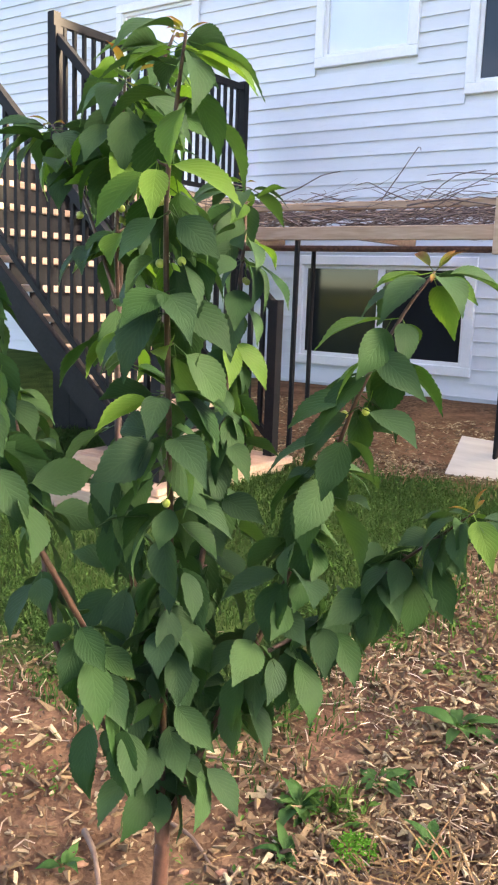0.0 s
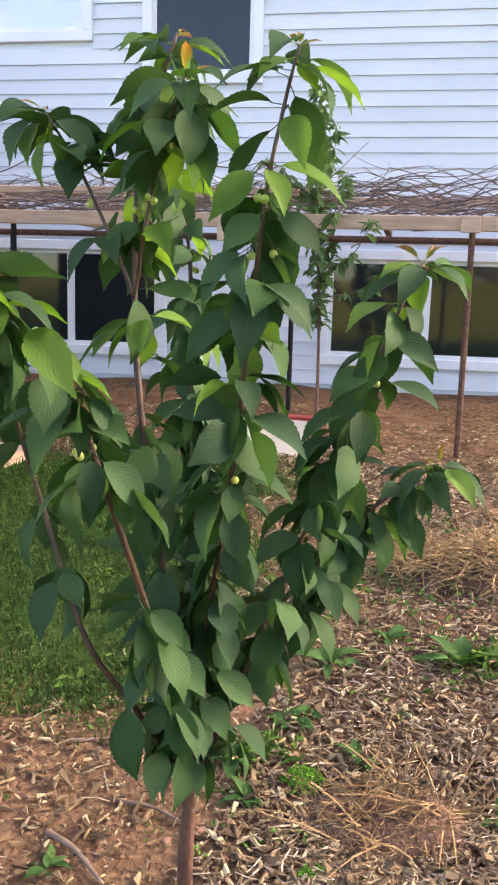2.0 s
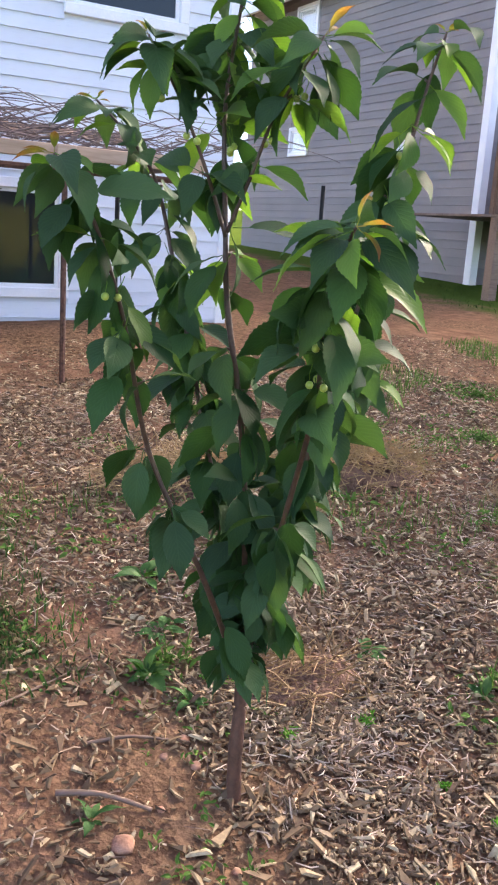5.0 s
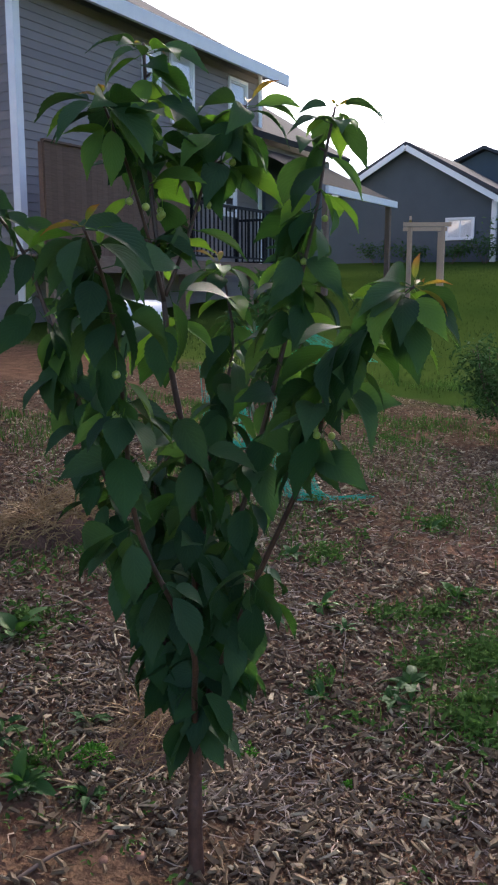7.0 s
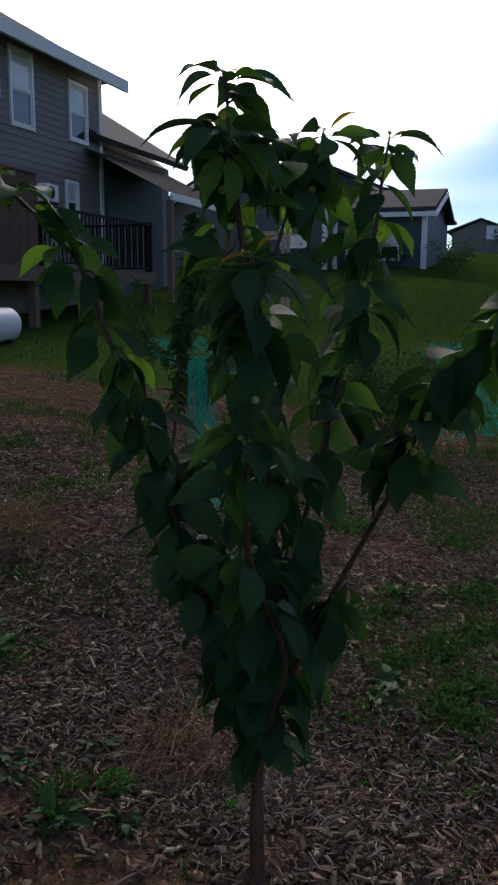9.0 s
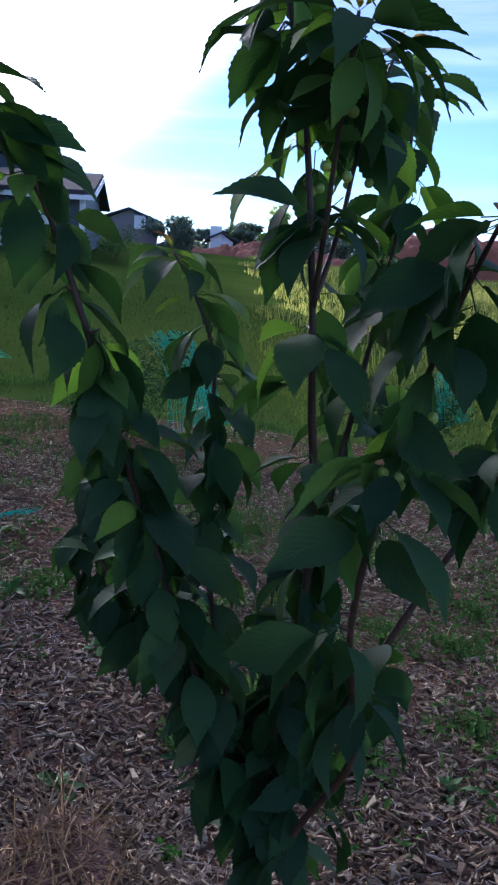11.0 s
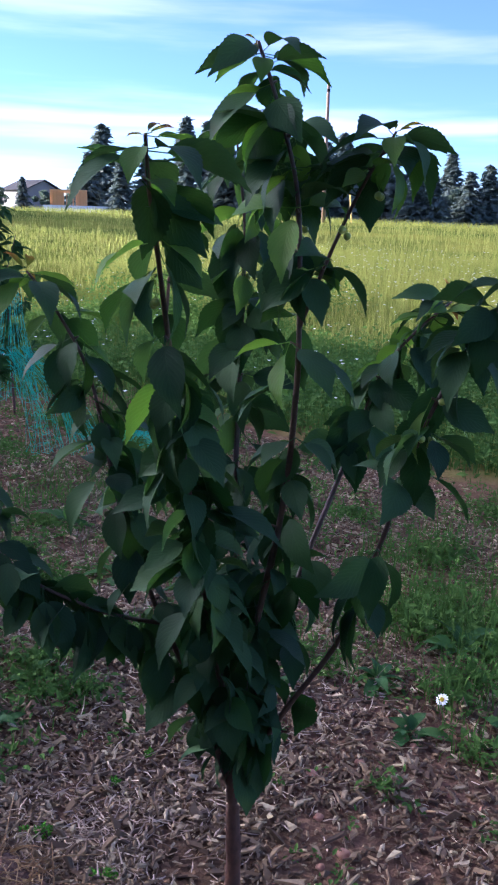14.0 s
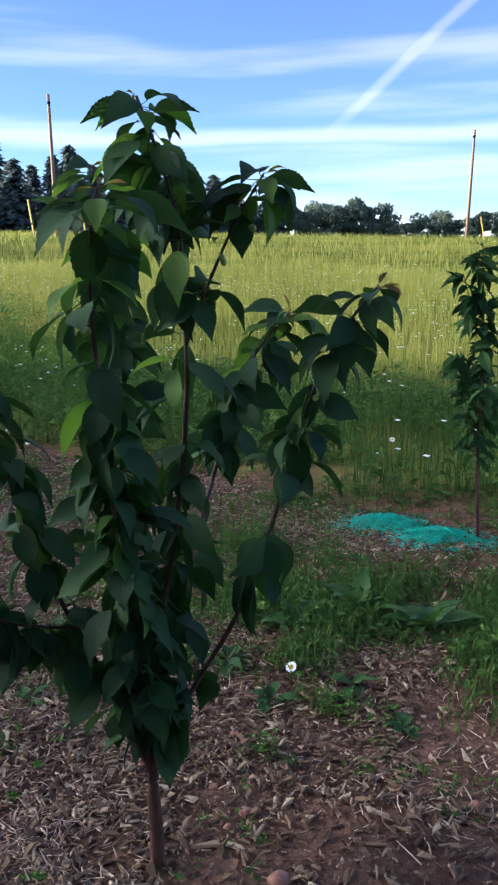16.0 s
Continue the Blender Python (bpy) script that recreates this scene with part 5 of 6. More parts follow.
grass("row_weeds", "low green weeds in ragged patches across the eastern bed", scatter(13000, 1.6, 8.5, -2.5, 6.5, 6, lambda x, y, rng: 0.35 * math.sin(3.1 * x - 0.9 * y) + 1.5 * noise.noise(Vector((x * 1.3, y * 1.3, 1))) > 0.2 + 0.5 * rng.random()), 0.02, 0.11, 0.009, M_WEED, 6, 0.7, "weeds")
grass("bank_weeds", "thick weeds and grass round the net heap", scatter(4600, -3.2, 0.0, -1.75, 0.25, 7, lambda x, y, rng: 0.9 * noise.noise(Vector((x * 2.3, y * 2.3, 5))) + 0.36 - 0.75 * abs(y + 0.8 + 0.25 * (x + 1.3)) - 0.55 * max(0, x + 0.8) > 0.75 * rng.random() - 0.25), 0.03, 0.22, 0.008, M_WEED, 7, 0.7, "weeds")
grass("side_grass", "mown grass of the neighbouring lots", scatter(34000, 7, 32, -6, 12, 8, lambda x, y, rng: not (9 < x < 20.5 and y > 9.8), 0.9), 0.03, 0.09, 0.012, M_GRASS_LIT, 8, 0.6)


def leafy_weeds(name, label, spots, rise, size, mat, seed):
    """Low bushy weeds: many small leaves round short upright stems."""
    rng = random.Random(seed)
    pts = []
    for x, y, z in spots:
        h = rise * rng.uniform(0.25, 1.0)
        for k in range(rng.randint(4, 8)):
            pts.append(Vector((x + rng.gauss(0, 0.25 * rise + 0.01), y + rng.gauss(0, 0.25 * rise + 0.01), z + 0.01 + h * rng.random())))
    v, f = quad_leaves(pts, size, seed, -0.1)
    return tagged(raw(name, v, f, mat), label, "weeds", kind="stuff")


leafy_weeds("lawn_clover", "small clover leaves among the lawn grass", lawn_clover, 0.045, 0.022, M_GRASS, 31)
leafy_weeds("belt_bushes", "bushy dark weeds along the edge of the meadow", scatter(5200, -5, 10, -9.5, 0, 14, lambda x, y, rng: in_belt(x, y, rng) and noise.noise(Vector((x * 0.7, y * 0.7, 9))) > -0.15), 0.42, 0.075, M_WEED, 14)
leafy_weeds("meadow_bushes", "tall leafy weeds standing in the meadow", scatter(900, 6.4, 11.5, -13.0, -7.6, 18, lambda x, y, rng: noise.noise(Vector((x * 0.7, y * 0.5, 13))) > 0.02), 0.85, 0.085, M_WEED, 18)
leafy_weeds("bank_bushes", "bushy green weeds on the bank by the net heap", scatter(1000, -2.8, -0.3, -1.6, 0.2, 15, lambda x, y, rng: 0.9 * noise.noise(Vector((x * 2.3, y * 2.3, 5))) + 0.40 - 0.75 * abs(y + 0.8 + 0.25 * (x + 1.3)) - 0.55 * max(0, x + 0.8) > 0.5 * rng.random() - 0.1), 0.13, 0.042, M_WEED, 15)
leafy_weeds("bed_weeds", "small broad weeds scattered over the mulch beds", scatter(1900, -2.2, 6.0, -2.9, 4.2, 16, lambda x, y, rng: noise.noise(Vector((x * 1.0, y * 1.5, 8))) + 0.2 * (y < 0.6) > 0.10 and math.hypot(x + 1.1, y - 1.3) > 0.75), 0.05, 0.036, M_WEED, 16)
leafy_weeds("path_weeds", "small green weeds sprouting between the chips", scatter(260, -2.4, 0.6, -0.6, 2.6, 17, lambda x, y, rng: noise.noise(Vector((x * 2.2, y * 2.2, 3))) > 0.18), 0.03, 0.022, M_WEED, 17)


def weed_patches(seed):
    """Low green tufts at the spots where the mulch has grown over."""
    rng = random.Random(seed)
    tufts, leaves = [], []
    for cx, cy, r, n in ((-1.08, -0.11, 0.22, 90), (-1.17, -0.97, 0.35, 160), (-1.3, 0.27, 0.16, 50), (-1.21, 0.66, 0.09, 20), (2.5, -2.0, 0.6, 260), (0.12, 0.40, 0.25, 110), (-0.1, 0.87, 0.15, 60), (0.5, -1.1, 0.4, 200), (-0.37, 0.04, 0.22, 100),
                         (-0.62, 0.04, 0.16, 50), (4.1, -0.45, 0.5, 160), (2.15, 0.42, 0.35, 130), (4.5, 0.0, 0.4, 120), (0.68, 1.45, 0.2, 90), (0.32, 1.16, 0.2, 80), (0.0, 0.95, 0.16, 70), (-0.05, 1.43, 0.1, 30), (2.16, 1.7, 0.35, 130), (4.3, 2.8, 0.5, 160),
                         (-1.03, 1.92, 0.12, 40), (-0.34, 2.6, 0.25, 90), (0.85, 1.3, 0.25, 100), (2.1, 1.1, 0.3, 110), (2.8, 4.6, 0.5, 160), (1.3, 0.9, 0.3, 110), (1.2, 2.0, 0.28, 90), (1.3, 0.0, 0.35, 120), (0.0, -0.6, 0.3, 120), (-2.0, -0.5, 0.3, 110), (1.5, -1.2, 0.4, 160), (3.2, 0.4, 0.5, 170), (3.3, 1.6, 0.45, 150), (1.9, 3.6, 0.4, 120), (3.3, -1.0, 0.5, 180), (0.9, -2.0, 0.5, 260), (1.6, -0.4, 0.4, 200), (0.3, -1.7, 0.45, 240), (-0.4, -1.4, 0.4, 200), (1.0, 0.5, 0.3, 130), (-0.3, -2.4, 0.45, 220), (1.9, -1.6, 0.45, 240), (3.0, -2.9, 0.6, 260), (-1.8, -2.6, 0.5, 220), (-0.6, -0.6, 0.25, 90), (0.5, 1.0, 0.28, 240), (0.15, 0.85, 0.2, 160), (0.75, 0.85, 0.22, 160), (-1.35, -0.55, 0.4, 240), (-1.75, -0.75, 0.4, 220), (2.6, -2.2, 0.6, 300), (3.3, -1.4, 0.6, 260), (3.6, -2.4, 0.6, 260), (1.6, 0.1, 0.35, 200), (0.85, 0.2, 0.28, 160)):
        for k in range(n):
            a, q = rng.uniform(0, 6.28), r * abs(rng.gauss(0, 0.6))
            x, y = cx + q * math.cos(a), cy + 0.7 * q * math.sin(a)
            (tufts if rng.random() < 0.55 else leaves).append((x, y, floor_at(x, y) - 0.004))
    grass("patch_grass", "tufts of green grass in patches on the mulch", tufts, 0.03, 0.13, 0.006, M_WEED, seed, 0.9)
    leafy_weeds("patch_weeds", "small leafy weeds in patches on the mulch", leaves, 0.06, 0.034, M_WEED, seed + 1)


weed_patches(21)


# ---- broad-leaved weeds ----
WEED_LEAVES = [leaf_mesh("weed_leaf", 0.13 * k, 0.055 * w, 0.35, d, M_WEEDLEAF, 0.15, 60 + i, 0.12) for i, (k, w, d) in enumerate(((1.0, 1.0, 0.35), (0.75, 0.9, 0.2), (1.25, 1.0, 0.45)))]


def weed(x, y, size, leaves, seed, label="broad-leaved green weed growing through the mulch", rise=35):
    rng = random.Random(seed)
    t = thing("weed", label, "plant", (x, y, floor_at(x, y) + 0.004), "weeds in the mulch")
    for i in range(leaves):
        m = hang((0, 0, 0.01 * size * i / leaves), 137.5 * i + rng.uniform(-20, 20), rng.gauss(rise, 14), rng.gauss(0, 15)) @ Matrix.Scale(size * rng.uniform(0.6, 1.1), 4)
        piece("leaf", rng.choice(WEED_LEAVES), t, m)
    return t


for i, (x, y, s, n) in enumerate(((-1.12, 1.87, 0.8, 13), (-1.05, 1.69, 0.55, 10), (-0.98, 2.09, 0.6, 9), (-0.90, 2.44, 0.8, 10), (-0.70, 2.68, 0.7, 9), (-0.76, 1.93, 0.55, 8), (-0.44, 2.55, 1.3, 8),
                                  (-1.11, 1.86, 0.7, 9), (-0.93, 2.12, 0.5, 8), (-0.36, 1.74, 0.7, 9), (-0.14, 1.40, 0.7, 8), (-0.02, 1.18, 1.0, 12), (0.12, 1.17, 1.1, 12), (0.11, 0.92, 1.0, 12),
                                  (0.40, 1.55, 0.8, 9), (0.56, 1.73, 1.0, 12), (1.07, 2.14, 1.0, 11), (1.06, 1.28, 1.1, 12), (1.93, 2.35, 1.0, 10), (2.05, 1.72, 1.1, 10), (-1.48, 1.34, 0.45, 7), (-0.82, 0.02, 0.9, 10), (-1.09, 0.27, 0.8, 10),
                                  (-1.60, 0.30, 0.8, 10), (-1.21, -0.70, 1.6, 13), (-1.55, -0.62, 1.5, 12), (-0.95, -0.45, 1.2, 11), (1.51, -0.49, 1.2, 11), (0.65, -0.03, 1.0, 10), (-0.06, 1.15, 0.7, 9), (-1.35, 0.05, 0.8, 9), (-0.55, 0.35, 0.7, 9), (-0.25, 0.60, 0.7, 8))):
    weed(x, y, s * (0.68 if x > -0.2 and y > 0 else 1.0), n, 100 + i, rise=40 if s > 1.1 else 28)


def parsley(x, y, r, seed):
    """A low bright clump of curled leaflets."""
    rng = random.Random(seed)
    t = thing("parsley_clump", "small bright green clump of curly leaves in mulch", "plant", (x, y, floor_at(x, y)), "bright clumps in the mulch")
    spots = []
    for k in range(int(260 * (r / 0.05))):
        a, q = rng.uniform(0, 6.28), r * math.sqrt(rng.random())
        spots.append(Vector((q * math.cos(a), q * math.sin(a), 0.9 * math.sqrt(max(0, r * r - q * q)) * rng.uniform(0.7, 1.05))))
    v, f = quad_leaves(spots, 0.014, seed, -0.3)
    raw("leaves", v, f, M_MOSS, t)
    return t


for i, (x, y, r) in enumerate(((-0.905, 1.795, 0.060), (-0.85, 1.45, 0.022), (-0.59, 1.44, 0.030), (-0.545, 1.13, 0.018), (-0.52, 0.95, 0.018), (-0.82, 1.47, 0.018), (-0.55, 1.46, 0.018))):
    parsley(x, y, r, 40 + i)


# ---- straw, sticks and stones ----
def straw_tangle(name, label, x, y, wide, high, count, long, mat, seed, category="straw", thick=0.0018):
    rng = random.Random(seed)
    g = floor_at(x, y)
    bm = bmesh.new()
    for i in range(count):
        a, q = rng.uniform(0, 6.28), wide * math.sqrt(rng.random())
        px, py = x + q * math.cos(a), y + q * math.sin(a) * 0.7
        base = Vector((px, py, floor_at(px, py) + high * max(0, 1 - (q / wide) ** 2) * rng.random()))
        d = Vector((rng.uniform(-1, 1), rng.uniform(-1, 1), rng.gauss(0.05, 0.25))).normalized() * long * rng.uniform(0.4, 1.1)
        k = Vector((rng.uniform(-0.25, 0.25), rng.uniform(-0.25, 0.25), rng.uniform(0, 0.3))) * long
        tube([base, base + d * 0.5 + k * 0.5, base + d], thick, thick * 0.6, 3, bm)
    me = mesh_of(name, bm, mat)
    return tagged(new(name, me), label, category, kind="stuff")


straw_tangle("dried_plant", "tangle of dry yellowed plant stems on mulch", -0.70, 1.67, 0.20, 0.09, 260, 0.085, M_DEADSTEM, 1, "dead plant", 0.0019)


def hay_heap(label, x, y, wide, deep, high, stalks, seed, body=M_HAY, stems=M_STRAW):
    """A matted heap of old hay: a lumpy body and the stalks that stick out of it."""
    rng = random.Random(seed)
    t = thing("hay_pile", label, "hay", (x, y, floor_at(x, y)), "hay piles")
    bm = bmesh.new()
    rings = []
    for i in range(15):
        ring = []
        for j in range(44):
            a, q = 6.283 * j / 44, i / 14
            px, py = wide * q * math.cos(a), deep * q * math.sin(a)
            lump = 1 + 0.6 * noise.noise(Vector((px * 5 + seed, py * 5, 1))) + 0.45 * noise.noise(Vector((px * 15, py * 15, seed))) + 0.25 * noise.noise(Vector((px * 40, py * 40, seed)))
            ring.append(bm.verts.new((px, py, floor_at(x + px, y + py) - t.location.z - 0.01 + high * max(0, 1 - q ** 4.5) * lump)))
        rings.append(ring)
    for r0, r1 in zip(rings, rings[1:]):
        for j in range(44):
            bm.faces.new((r0[j], r1[j], r1[(j + 1) % 44], r0[(j + 1) % 44]))
    bmesh.ops.remove_doubles(bm, verts=bm.verts, dist=0.001)
    part("matted_hay", bm, body, t, smooth=True)
    bm = bmesh.new()
    for i in range(stalks):
        a, q = rng.uniform(0, 6.28), math.sqrt(rng.random())
        p = Vector((wide * q * math.cos(a), deep * q * math.sin(a), 0))
        p.z = floor_at(x + p.x, y + p.y) - t.location.z + high * max(0, 1 - q ** 4.5) * rng.uniform(0.85, 1.15)
        d = Vector((rng.gauss(0, 1), rng.gauss(0, 0.6), rng.gauss(0.05, 0.4))).normalized() * rng.uniform(0.06, 0.22)
        tube([p, p + d * 0.5 + Vector((0, 0, 0.012)), p + d], 0.0032, 0.0016, 3, bm)
    tagged(part("straw", bm, stems, t), kind="stuff")
    return t


hay_heap("low brown mound of dead matted weed roots", -0.66, 1.70, 0.24, 0.18, 0.045, 110, 7, M_ROOTS, M_DEADSTEM)
hay_heap("heap of pale matted old hay on the mulch", -0.32, 3.36, 0.42, 0.22, 0.12, 900, 2, M_ROOTS)
hay_heap("long low heap of old hay beside the first", 0.62, 3.26, 0.50, 0.22, 0.15, 1000, 3, M_ROOTS)
straw_tangle("dry_grass", "tuft of dead brown grass in the bed", 1.28, 2.71, 0.17, 0.06, 160, 0.10, M_STRAW, 4, "dead grass")
straw_tangle("loose_straw", "loose dry stalks strewn over the mulch", -0.6, 1.5, 2.4, 0.004, 620, 0.06, M_STRAW, 5, thick=0.0012)
straw_tangle("long_shreds", "long curled shreds of pale wood lying on the mulch", 0.0, 1.7, 2.5, 0.006, 700, 0.085, M_SHRED, 8, "mulch", 0.0026)
straw_tangle("loose_twigs", "thin dark twigs strewn over the mulch", -0.6, 1.3, 2.2, 0.004, 420, 0.10, M_OLDWOOD, 6, "twigs", 0.0016)


def stick(points, r, label):
    pts = [(x, y, floor_at(x, y) + z) for x, y, z in points]
    ob = part("stick", tube(smooth_path(pts, 5), r, r * 0.55, 7, knobs=0.15, seed=3), M_OLDWOOD, smooth=True)
    return tagged(ob, label, "stick")


stick([(-1.53, 1.46, 0.010), (-1.43, 1.40, 0.022), (-1.33, 1.32, 0.008)], 0.009, "crooked brown stick lying on the soil")
stick([(-1.40, 1.62, 0.008), (-1.28, 1.60, 0.014), (-1.17, 1.55, 0.006)], 0.006, "short brown twig lying on the mulch")
stick([(-1.62, 1.85, 0.006), (-1.40, 1.95, 0.010), (-1.22, 2.02, 0.006)], 0.005, "thin grey twig lying at the lawn's edge")
stick([(-0.72, 1.30, 0.006), (-0.60, 1.42, 0.012), (-0.44, 1.47, 0.006)], 0.005, "thin brown twig lying on the mulch")


def stone(x, y, r, seed, mat=None):
    rng = random.Random(seed)
    bm = bmesh.new()
    bmesh.ops.create_icosphere(bm, subdivisions=2, radius=r)
    for v in bm.verts:
        v.co *= 1 + 0.35 * noise.noise(v.co * (1.2 / r) + Vector((seed, 0, 0)))
        v.co.z *= 0.62
    ob = part("stone", bm, mat or M_STONE, smooth=True)
    ob.location = (x, y, floor_at(x, y) + r * 0.22)
    ob.rotation_euler = (0, 0, rng.uniform(0, 6))
    return tagged(ob, "small reddish stone lying on the soil", "stone", "stones on the soil")


rng_stones = random.Random(8)
for i, (x, y, r) in enumerate(((-1.44, 1.235, 0.030), (-1.455, 1.375, 0.020), (-1.22, 1.50, 0.013), (-0.98, 0.72, 0.022), (-1.05, 0.55, 0.018), (-1.25, 0.98, 0.020), (-0.60, 1.10, 0.020))):
    stone(x, y, r, 20 + i)
for i in range(34):
    stone(rng_stones.uniform(-2.1, -0.2), rng_stones.uniform(0.2, 2.1), rng_stones.uniform(0.008, 0.017), 60 + i)


# ---- daisies and meadow flowers ----
def daisy(x, y, h, seed):
    rng = random.Random(seed)
    g = floor_at(x, y)
    t = thing("daisy", "white daisy with a yellow centre on a thin stalk", "flower", (x, y, g), "daisies")
    part("stalk", tube([(0, 0, 0), (0.01, 0, h * 0.6), (0.004, 0.006, h)], 0.0015, 0.001, 5), M_WEED, t)
    face = Matrix.Translation((0.004, 0.008, h + 0.002)) @ Euler((radians(-42), 0, 0)).to_matrix().to_4x4()
    bm = bmesh.new()
    bmesh.ops.create_uvsphere(bm, u_segments=8, v_segments=5, radius=0.0095, matrix=face @ Matrix.Translation((0, 0, 0.002)) @ Matrix.Diagonal((1, 1, 0.6, 1)))
    part("centre", bm, M_YELLOW, t, "yellow flower centre", True)
    bm = bmesh.new()
    for i in range(14):
        a = 6.283 * i / 14
        m = face @ Euler((0, 0, a + rng.gauss(0, 0.05))).to_matrix().to_4x4()
        v = [bm.verts.new(m @ Vector(q)) for q in ((0.006, -0.002, 0), (0.019, -0.004, 0.001), (0.025, 0, 0), (0.019, 0.004, 0.001), (0.006, 0.002, 0))]
        bm.faces.new(v)
    part("petals", bm, M_PETAL, t)
    t.rotation_euler = (0, 0, radians(rng.uniform(-25, 10)))
    return t


daisy(-1.115, 0.07, 0.055, 1)
for i, (x, y) in enumerate(((1.2, -2.2), (1.9, -2.6), (2.3, -2.9), (-0.3, -3.2), (-0.8, -3.6), (0.4, -3.4))):
    daisy(x, y, 0.22, 10 + i)


def flower_dots(name, label, count, seed, spot, r0, r1, h0, h1):
    rng = random.Random(seed)
    verts, faces = [], []
    while len(faces) < count:
        x, y = rng.uniform(-6, 12), -1.2 - 19 * rng.random() ** 1.6
        if not spot(x, y, rng):
            continue
        r, z = rng.uniform(r0, r1), floor_at(x, y) + rng.uniform(h0, h1)
        b = len(verts)
        for k in range(6):
            a = 6.283 * k / 6
            verts.append((x + r * math.cos(a), y + r * math.sin(a), z + 0.006 * (k % 2)))
        faces.append(tuple(range(b, b + 6)))
    return tagged(raw(name, verts, faces, M_PETAL), label, "flowers", kind="stuff")


flower_dots("meadow_flowers", "small white flowers among the meadow grass", 1500, 4, lambda x, y, rng: in_meadow(x, y + 1.0, rng), 0.010, 0.026, 0.4, 0.85)
flower_dots("belt_flowers", "white flower heads among the weeds at the meadow's edge", 300, 5, lambda x, y, rng: in_belt(x, y, rng) and noise.noise(Vector((x * 1.3, y * 1.3, 17))) > 0.05, 0.012, 0.030, 0.25, 0.55)

# ---- bird netting ----
def net_heap(label, x, y, wide, deep, high, strands, seed, thick=0.0011):
    """A crumpled heap of fine netting: long thin cords that loop over one another."""
    rng = random.Random(seed)
    bm = bmesh.new()
    for i in range(strands):
        a, q = rng.uniform(0, 6.28), math.sqrt(rng.random())
        p = Vector((x + wide * q * math.cos(a), y + deep * q * math.sin(a), 0))
        h = rng.uniform(0, 6.28)
        pts = []
        for k in range(6):
            h += rng.gauss(0, 0.7)
            p = p + Vector((math.cos(h), math.sin(h), 0)) * rng.uniform(0.02, 0.05)
            d = ((p.x - x) / wide) ** 2 + ((p.y - y) / deep) ** 2
            pts.append(Vector((p.x, p.y, floor_at(p.x, p.y) + 0.006 + high * max(0.05, 1 - d) * rng.uniform(0.2, 1.0))))
        tube(pts, thick, thick, 3, bm)
    return tagged(part("bird_net", bm, M_NET), label, "netting", "bird netting")


net_heap("crumpled heap of teal bird netting on the mulch", -1.06, -2.06, 0.26, 0.18, 0.07, 420, 1, 0.0015)
net_heap("crumpled heap of bright teal bird netting by a sapling", -1.42, -1.88, 0.26, 0.16, 0.07, 460, 2, 0.0015)
net_heap("scrap of teal bird netting lying in the weeds", 2.72, -2.30, 0.50, 0.22, 0.06, 420, 3, 0.0018)


def net_drape(label, points, width, strands, seed, thick=0.0012, across=(0.75, -0.66)):
    """Hanging netting: many thin cords from the gathered top to the spread foot, with cross cords."""
    rng = random.Random(seed)
    path = smooth_path(points, 6)
    bm = bmesh.new()
    rows = []
    for j in range(strands):
        u, fold = rng.uniform(-0.5, 0.5), rng.uniform(0, 6.28)
        line = []
        for i in range(13):
            s = i / 12
            c = along(path, s)
            w = u * (width[0] + (width[1] - width[0]) * s)
            x, y = c.x + w * across[0] + 0.02 * math.sin(fold + 5 * s), c.y + w * across[1] + 0.035 * math.sin(fold * 2 + 3 * s)
            line.append(Vector((x, y, max(c.z + 0.02 * math.sin(fold + 9 * s), floor_at(x, y) + 0.004))))
        tube(line, thick, thick, 3, bm)
        rows.append((u, line))
    rows.sort(key=lambda r: r[0])
    for i in range(1, 13):
        for (u, a), (v, b) in zip(rows, rows[1:]):
            if rng.random() < 0.6 and (a[i] - b[i]).length < 0.2:
                tube([a[i], b[min(12, max(0, i + rng.choice((-1, 0, 0, 1))))]], thick, thick, 3, bm)
    return tagged(part("bird_net", bm, M_NET), label, "netting", "bird netting")


net_drape("teal bird netting hanging from a sapling to the ground", [(2.02, 2.70, 1.05), (2.06, 2.66, 0.55), (2.10, 2.58, 0.13), (2.24, 2.34, 0.10)], (0.05, 0.34), 64, 1)
net_drape("teal bird netting gathered round a thin trunk", [(1.78, 3.05, 0.95), (1.80, 3.02, 0.55), (2.00, 2.94, 0.42)], (0.14, 0.06), 26, 2)
net_drape("teal bird netting tied up a thin trunk", [(1.99, 2.95, 0.80), (2.01, 2.94, 0.42)], (0.05, 0.05), 20, 8)
net_drape("teal bird netting draped over a berry shrub", [(5.20, 1.55, 1.0), (5.45, 1.35, 0.7), (5.60, 1.20, 0.1)], (0.5, 0.9), 60, 3, 0.002)
net_drape("teal bird netting draped over a distant sapling", [(2.55, 3.05, 1.15), (2.75, 2.95, 1.0), (3.0, 2.8, 0.9)], (0.5, 0.7), 60, 4, 0.0018)
net_drape("torn teal bird netting beside a sapling", [(2.46, -0.90, 0.80), (2.40, -1.12, 0.48), (2.46, -1.30, 0.02)], (0.16, 0.52), 40, 5, 0.0013, (0.656, 0.755))
net_drape("teal bird netting laid over a round bush", [(5.3, -1.0, 0.75), (5.6, -1.2, 0.6), (5.9, -1.35, 0.2)], (0.8, 0.9), 50, 6, 0.002)
net_drape("teal bird netting round the sapling by the meadow", [(4.22, -2.2, 1.15), (4.15, -2.1, 0.7), (4.05, -2.0, 0.1)], (0.2, 0.6), 34, 7, 0.0015, (0.656, 0.755))


